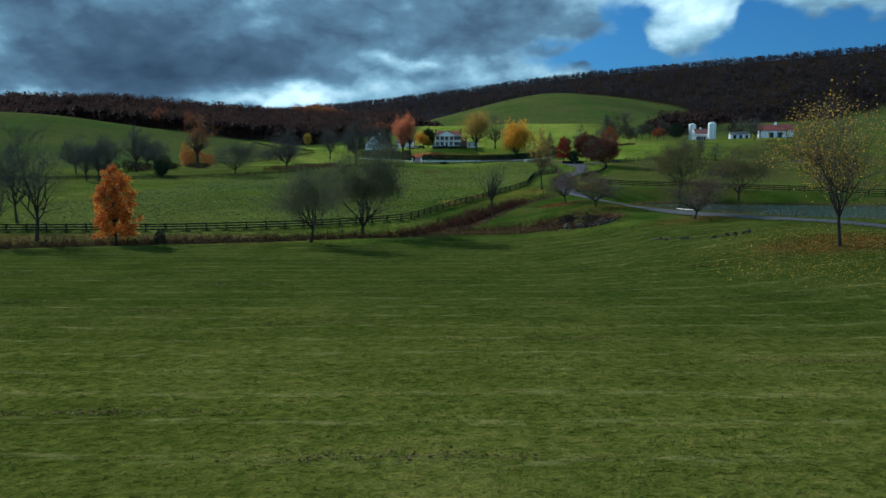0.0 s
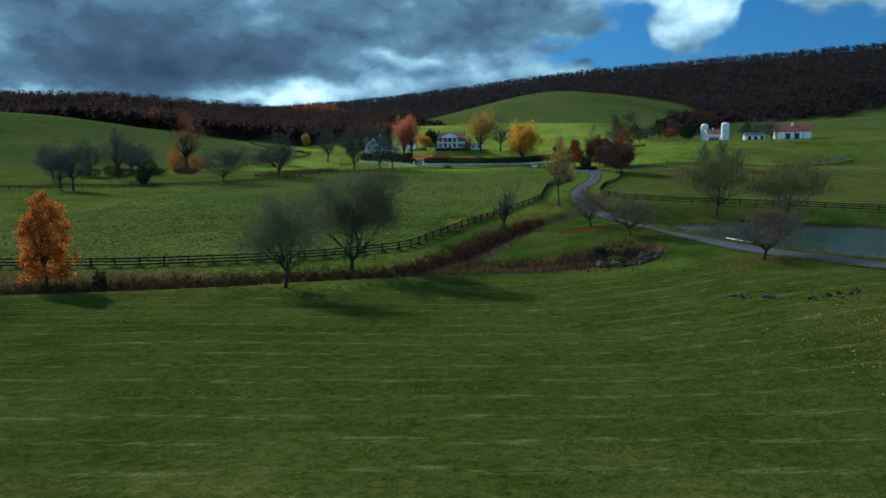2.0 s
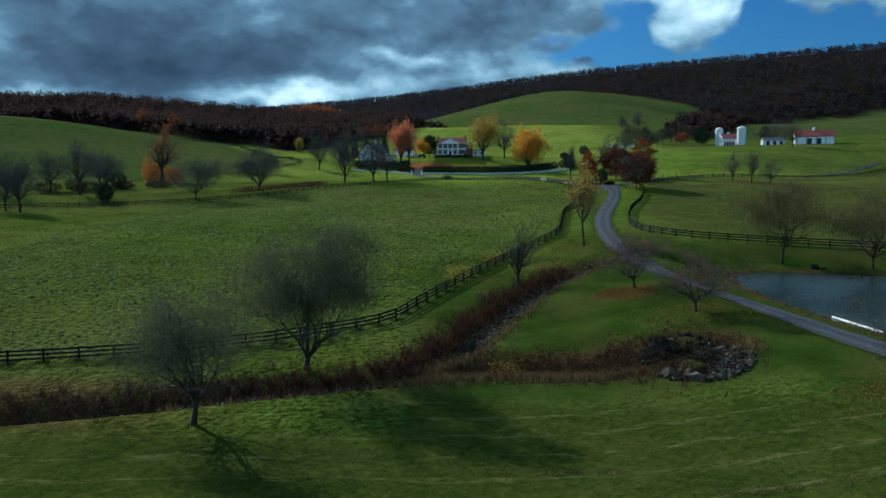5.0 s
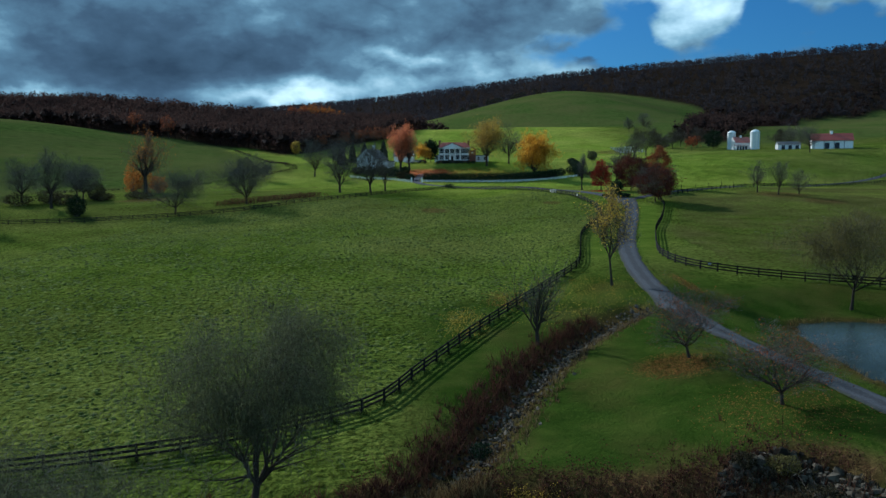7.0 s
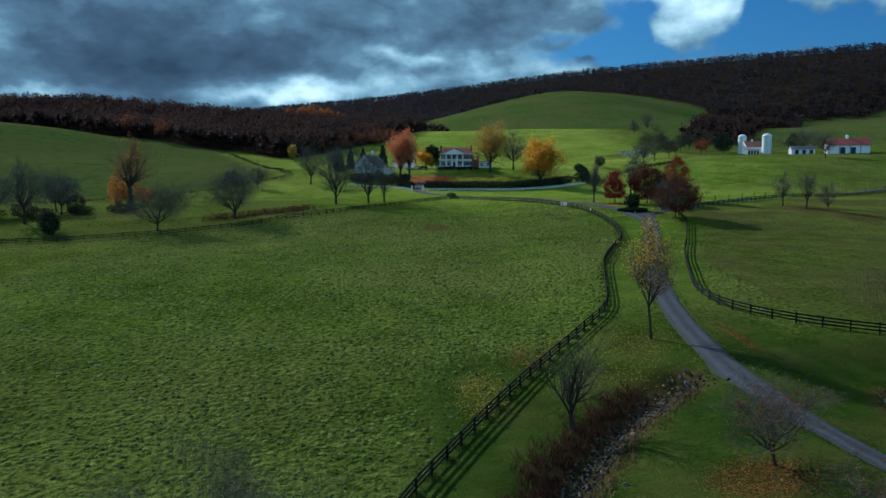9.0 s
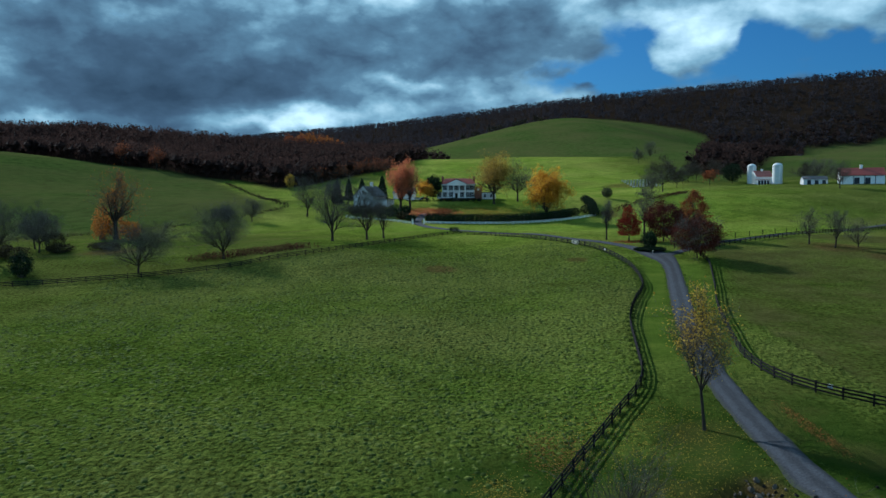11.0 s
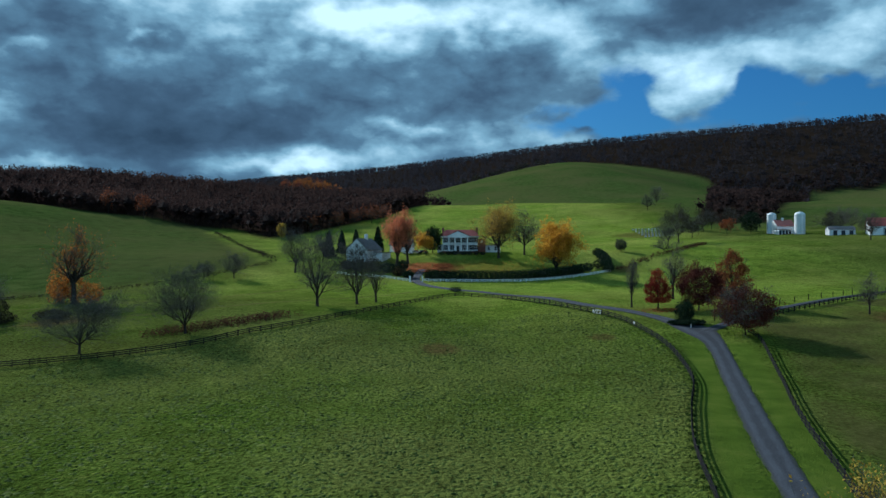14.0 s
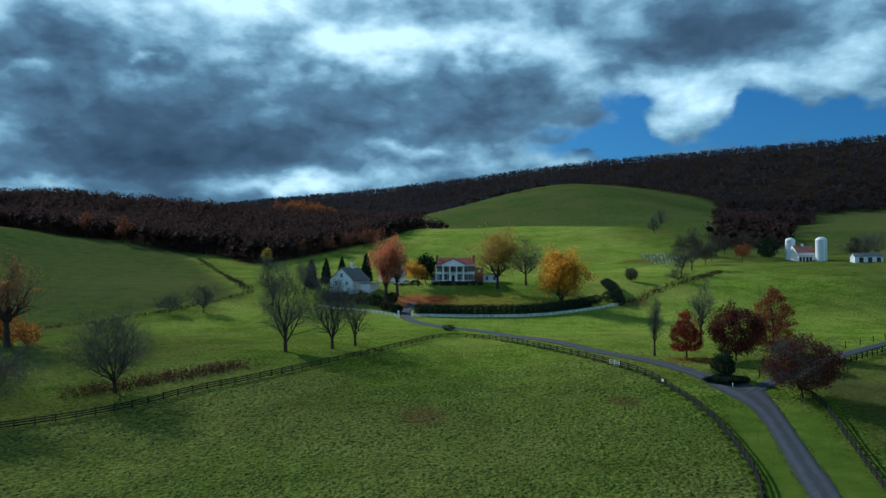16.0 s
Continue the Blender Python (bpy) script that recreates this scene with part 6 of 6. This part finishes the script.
rubble("stream_gravel", "small broken stones filling the stream bed", big, 0.05, 0.14, PALE_STONE)
t, r = R.uniform(0, 2 * np.pi, 1500), np.sqrt(R.uniform(0, 1, 1500))
rubble("rock_rubble", "small broken stones between the larger rocks", np.stack([21.0 + np.cos(t) * r * 4.6, 116.0 + np.sin(t) * r * 6.2], 1), 0.06, 0.2, STONE)
stones("stream_stones", "pale stones lining the small stream", bed, R.uniform(0.12, 0.30, 280), 2, PEBBLES)
line = spline([(23.4, 89.3), (25.9, 84.9), (29, 82), (33.3, 82.7)], 0.25)
i = R.integers(0, len(line), 46)
stones("edge_stones", "row of low grey stones at the field edge", line[i] + R.normal(0, 0.35, (46, 2)), R.uniform(0.08, 0.26, 46), 3)
stones("stream_slabs", "pale flat slabs at the head of the stream", np.array([[22.6, 166.0], [23.3, 166.7], [23.0, 165.2], [31.4, 163.4], [32.0, 162.6]]), np.array([0.5, 0.42, 0.36, 0.24, 0.2]), 5, PEBBLES)
stones("shore_boulders", "pale boulders on the far pond shore", np.array([[54.5, 165.6], [55.5, 165.2], [60, 163.5]]), np.array([0.7, 0.45, 0.35]), 4)


# ---------------------------------------------------------------- fences
def fence(name, label, line, tall, rails, mat, post=0.085, board=(0.025, 0.09), first=0, last=None, category="fence"):
    pts = line[first:last]
    zs = height(pts[:, 0], pts[:, 1])
    ob = thing(name, float(pts[0, 0]), float(pts[0, 1]), label, category, z=float(zs[0]))
    o = np.array([pts[0, 0], pts[0, 1], zs[0]])
    me = bpy.data.meshes.new("post")
    bm = boxed(-post, post, -post, post, -0.3, tall + 0.06, 0.012)
    bm.to_mesh(me)
    bm.free()
    me.materials.append(mat)
    rail = bpy.data.meshes.new("rail")
    bm = boxed(0, 1, -board[0], board[0], -board[1], board[1])
    bm.to_mesh(rail)
    bm.free()
    rail.materials.append(mat)
    rng = np.random.default_rng(len(pts))
    for k in range(len(pts)):
        p = np.array([pts[k, 0], pts[k, 1], zs[k]]) - o
        nxt = pts[min(k + 1, len(pts) - 1)] - pts[max(k - 1, 0)]
        turn = math.degrees(math.atan2(nxt[1], nxt[0]))
        part_of(ob, "post", me, pose(*p, rng.normal(0, 0.7), rng.normal(0, 0.7), turn))
        if k + 1 < len(pts):
            q = np.array([pts[k + 1, 0], pts[k + 1, 1], zs[k + 1]]) - o
            d = Vector(q - p)
            for h in rails:
                x = d.normalized()
                yv = Vector((0, 0, 1)).cross(x).normalized()
                zv = x.cross(yv)
                m = Matrix((x, yv, zv)).transposed().to_4x4()
                m = Matrix.Translation(Vector(p) + Vector((0, 0, h + rng.normal(0, 0.008))) + yv * (post + board[0])) @ m @ Matrix.Diagonal((d.length, 1, 1, 1))
                part_of(ob, "rail", rail, m)
    return ob


n_front = int(np.argmin(np.hypot(WEST_FENCE[:, 0] - 20.4, WEST_FENCE[:, 1] - 192.8)))
n_back = int(np.argmin(np.hypot(WEST_FENCE[:, 0] - 1.1, WEST_FENCE[:, 1] - 386)))
THREE = (0.38, 0.78, 1.16)
fence("pasture_fence", "black three-board wooden fence along the pasture front", WEST_FENCE, 1.28, THREE, BLACK_BOARD, last=n_front + 1)
fence("drive_fence", "black three-board wooden fence along the drive", WEST_FENCE, 1.28, THREE, BLACK_BOARD, first=n_front, last=n_back + 1)
fence("back_fence", "black three-board wooden fence behind the pasture", WEST_FENCE, 1.28, THREE, BLACK_BOARD, first=n_back)
fence("field_fence", "black three-board wooden fence round the east field", EAST_FENCE, 1.28, THREE, BLACK_BOARD)
fence("lane_fence", "black three-board wooden fence along the lane", LANE_FENCE, 1.28, THREE, BLACK_BOARD)
far_posts = LANE_FENCE[::3] + np.array([-5.0, 6.0])
fence("wire_fence", "row of thin dark posts on the far side of the lane", far_posts, 1.5, (0.8, 1.3), BLACK_BOARD, 0.08, (0.006, 0.006))
fence("white_fence", "low white board fence in front of the hedge", WHITE_FENCE, 1.1, (0.35, 0.68, 1.0), WHITE_PAINT, 0.08, (0.02, 0.07))
fence("white_fence", "low white board fence below the cottage", WHITE_FENCE_WEST, 1.1, (0.35, 0.68, 1.0), WHITE_PAINT, 0.08, (0.02, 0.07))
for gx, gy in ((-12.0, 434.0), (-16.8, 434.2)):
    ob = thing("gate_post", gx, gy, "white square gate post with a cap", "gate post", group="gate posts")
    part("shaft", boxed(-0.28, 0.28, -0.28, 0.28, -0.3, 2.0, 0.03), WHITE_PAINT, ob)
    part("cap", boxed(-0.38, 0.38, -0.38, 0.38, 2.0, 2.2, 0.05), WHITE_PAINT, ob)


def field_gate(x, y, turn):
    """A tubular steel gate set in a fence."""
    ob = thing("field_gate", x, y, "pale grey tubular steel gate in the drive fence", "gate", turn=turn)
    for z in (0.25, 0.55, 0.85, 1.18):
        v, f = tubes([(-1.7, 0.16, z)], [(1.7, 0.16, z)], [0.032], [0.032], 8)
        part_of(ob, "bar", mesh_of("bar", v, f, SILO_STEEL))
    for x0 in (-1.7, 0.0, 1.7):
        v, f = tubes([(x0, 0.16, 0.2)], [(x0, 0.16, 1.24)], [0.04], [0.04], 8)
        part_of(ob, "upright", mesh_of("upright", v, f, SILO_STEEL))


field_gate(34.2, 324.5, 113)
k = int(np.argmin(np.hypot(EAST_FENCE[:, 0] - 40, EAST_FENCE[:, 1] - 184.5)))
for name, (sx, sy), turn in (("fence_sign", EAST_FENCE[k] * 0.5 + EAST_FENCE[k + 1] * 0.5, 132), ("fence_sign", (38.6, 306.0), 100)):
    ob = thing(name, float(sx), float(sy), "small blank pale sign fixed to the fence", "sign", turn=turn)
    part("board", boxed(-0.28, 0.28, -0.20, -0.16, 0.75, 1.2, 0.01), PALE_PAINT, ob)
ob = thing("marker_post", 50.8, 304.6, "short white marker post in the drive island", "marker post")
part("shaft", boxed(-0.07, 0.07, -0.07, 0.07, -0.2, 0.75, 0.01), WHITE_PAINT, ob)
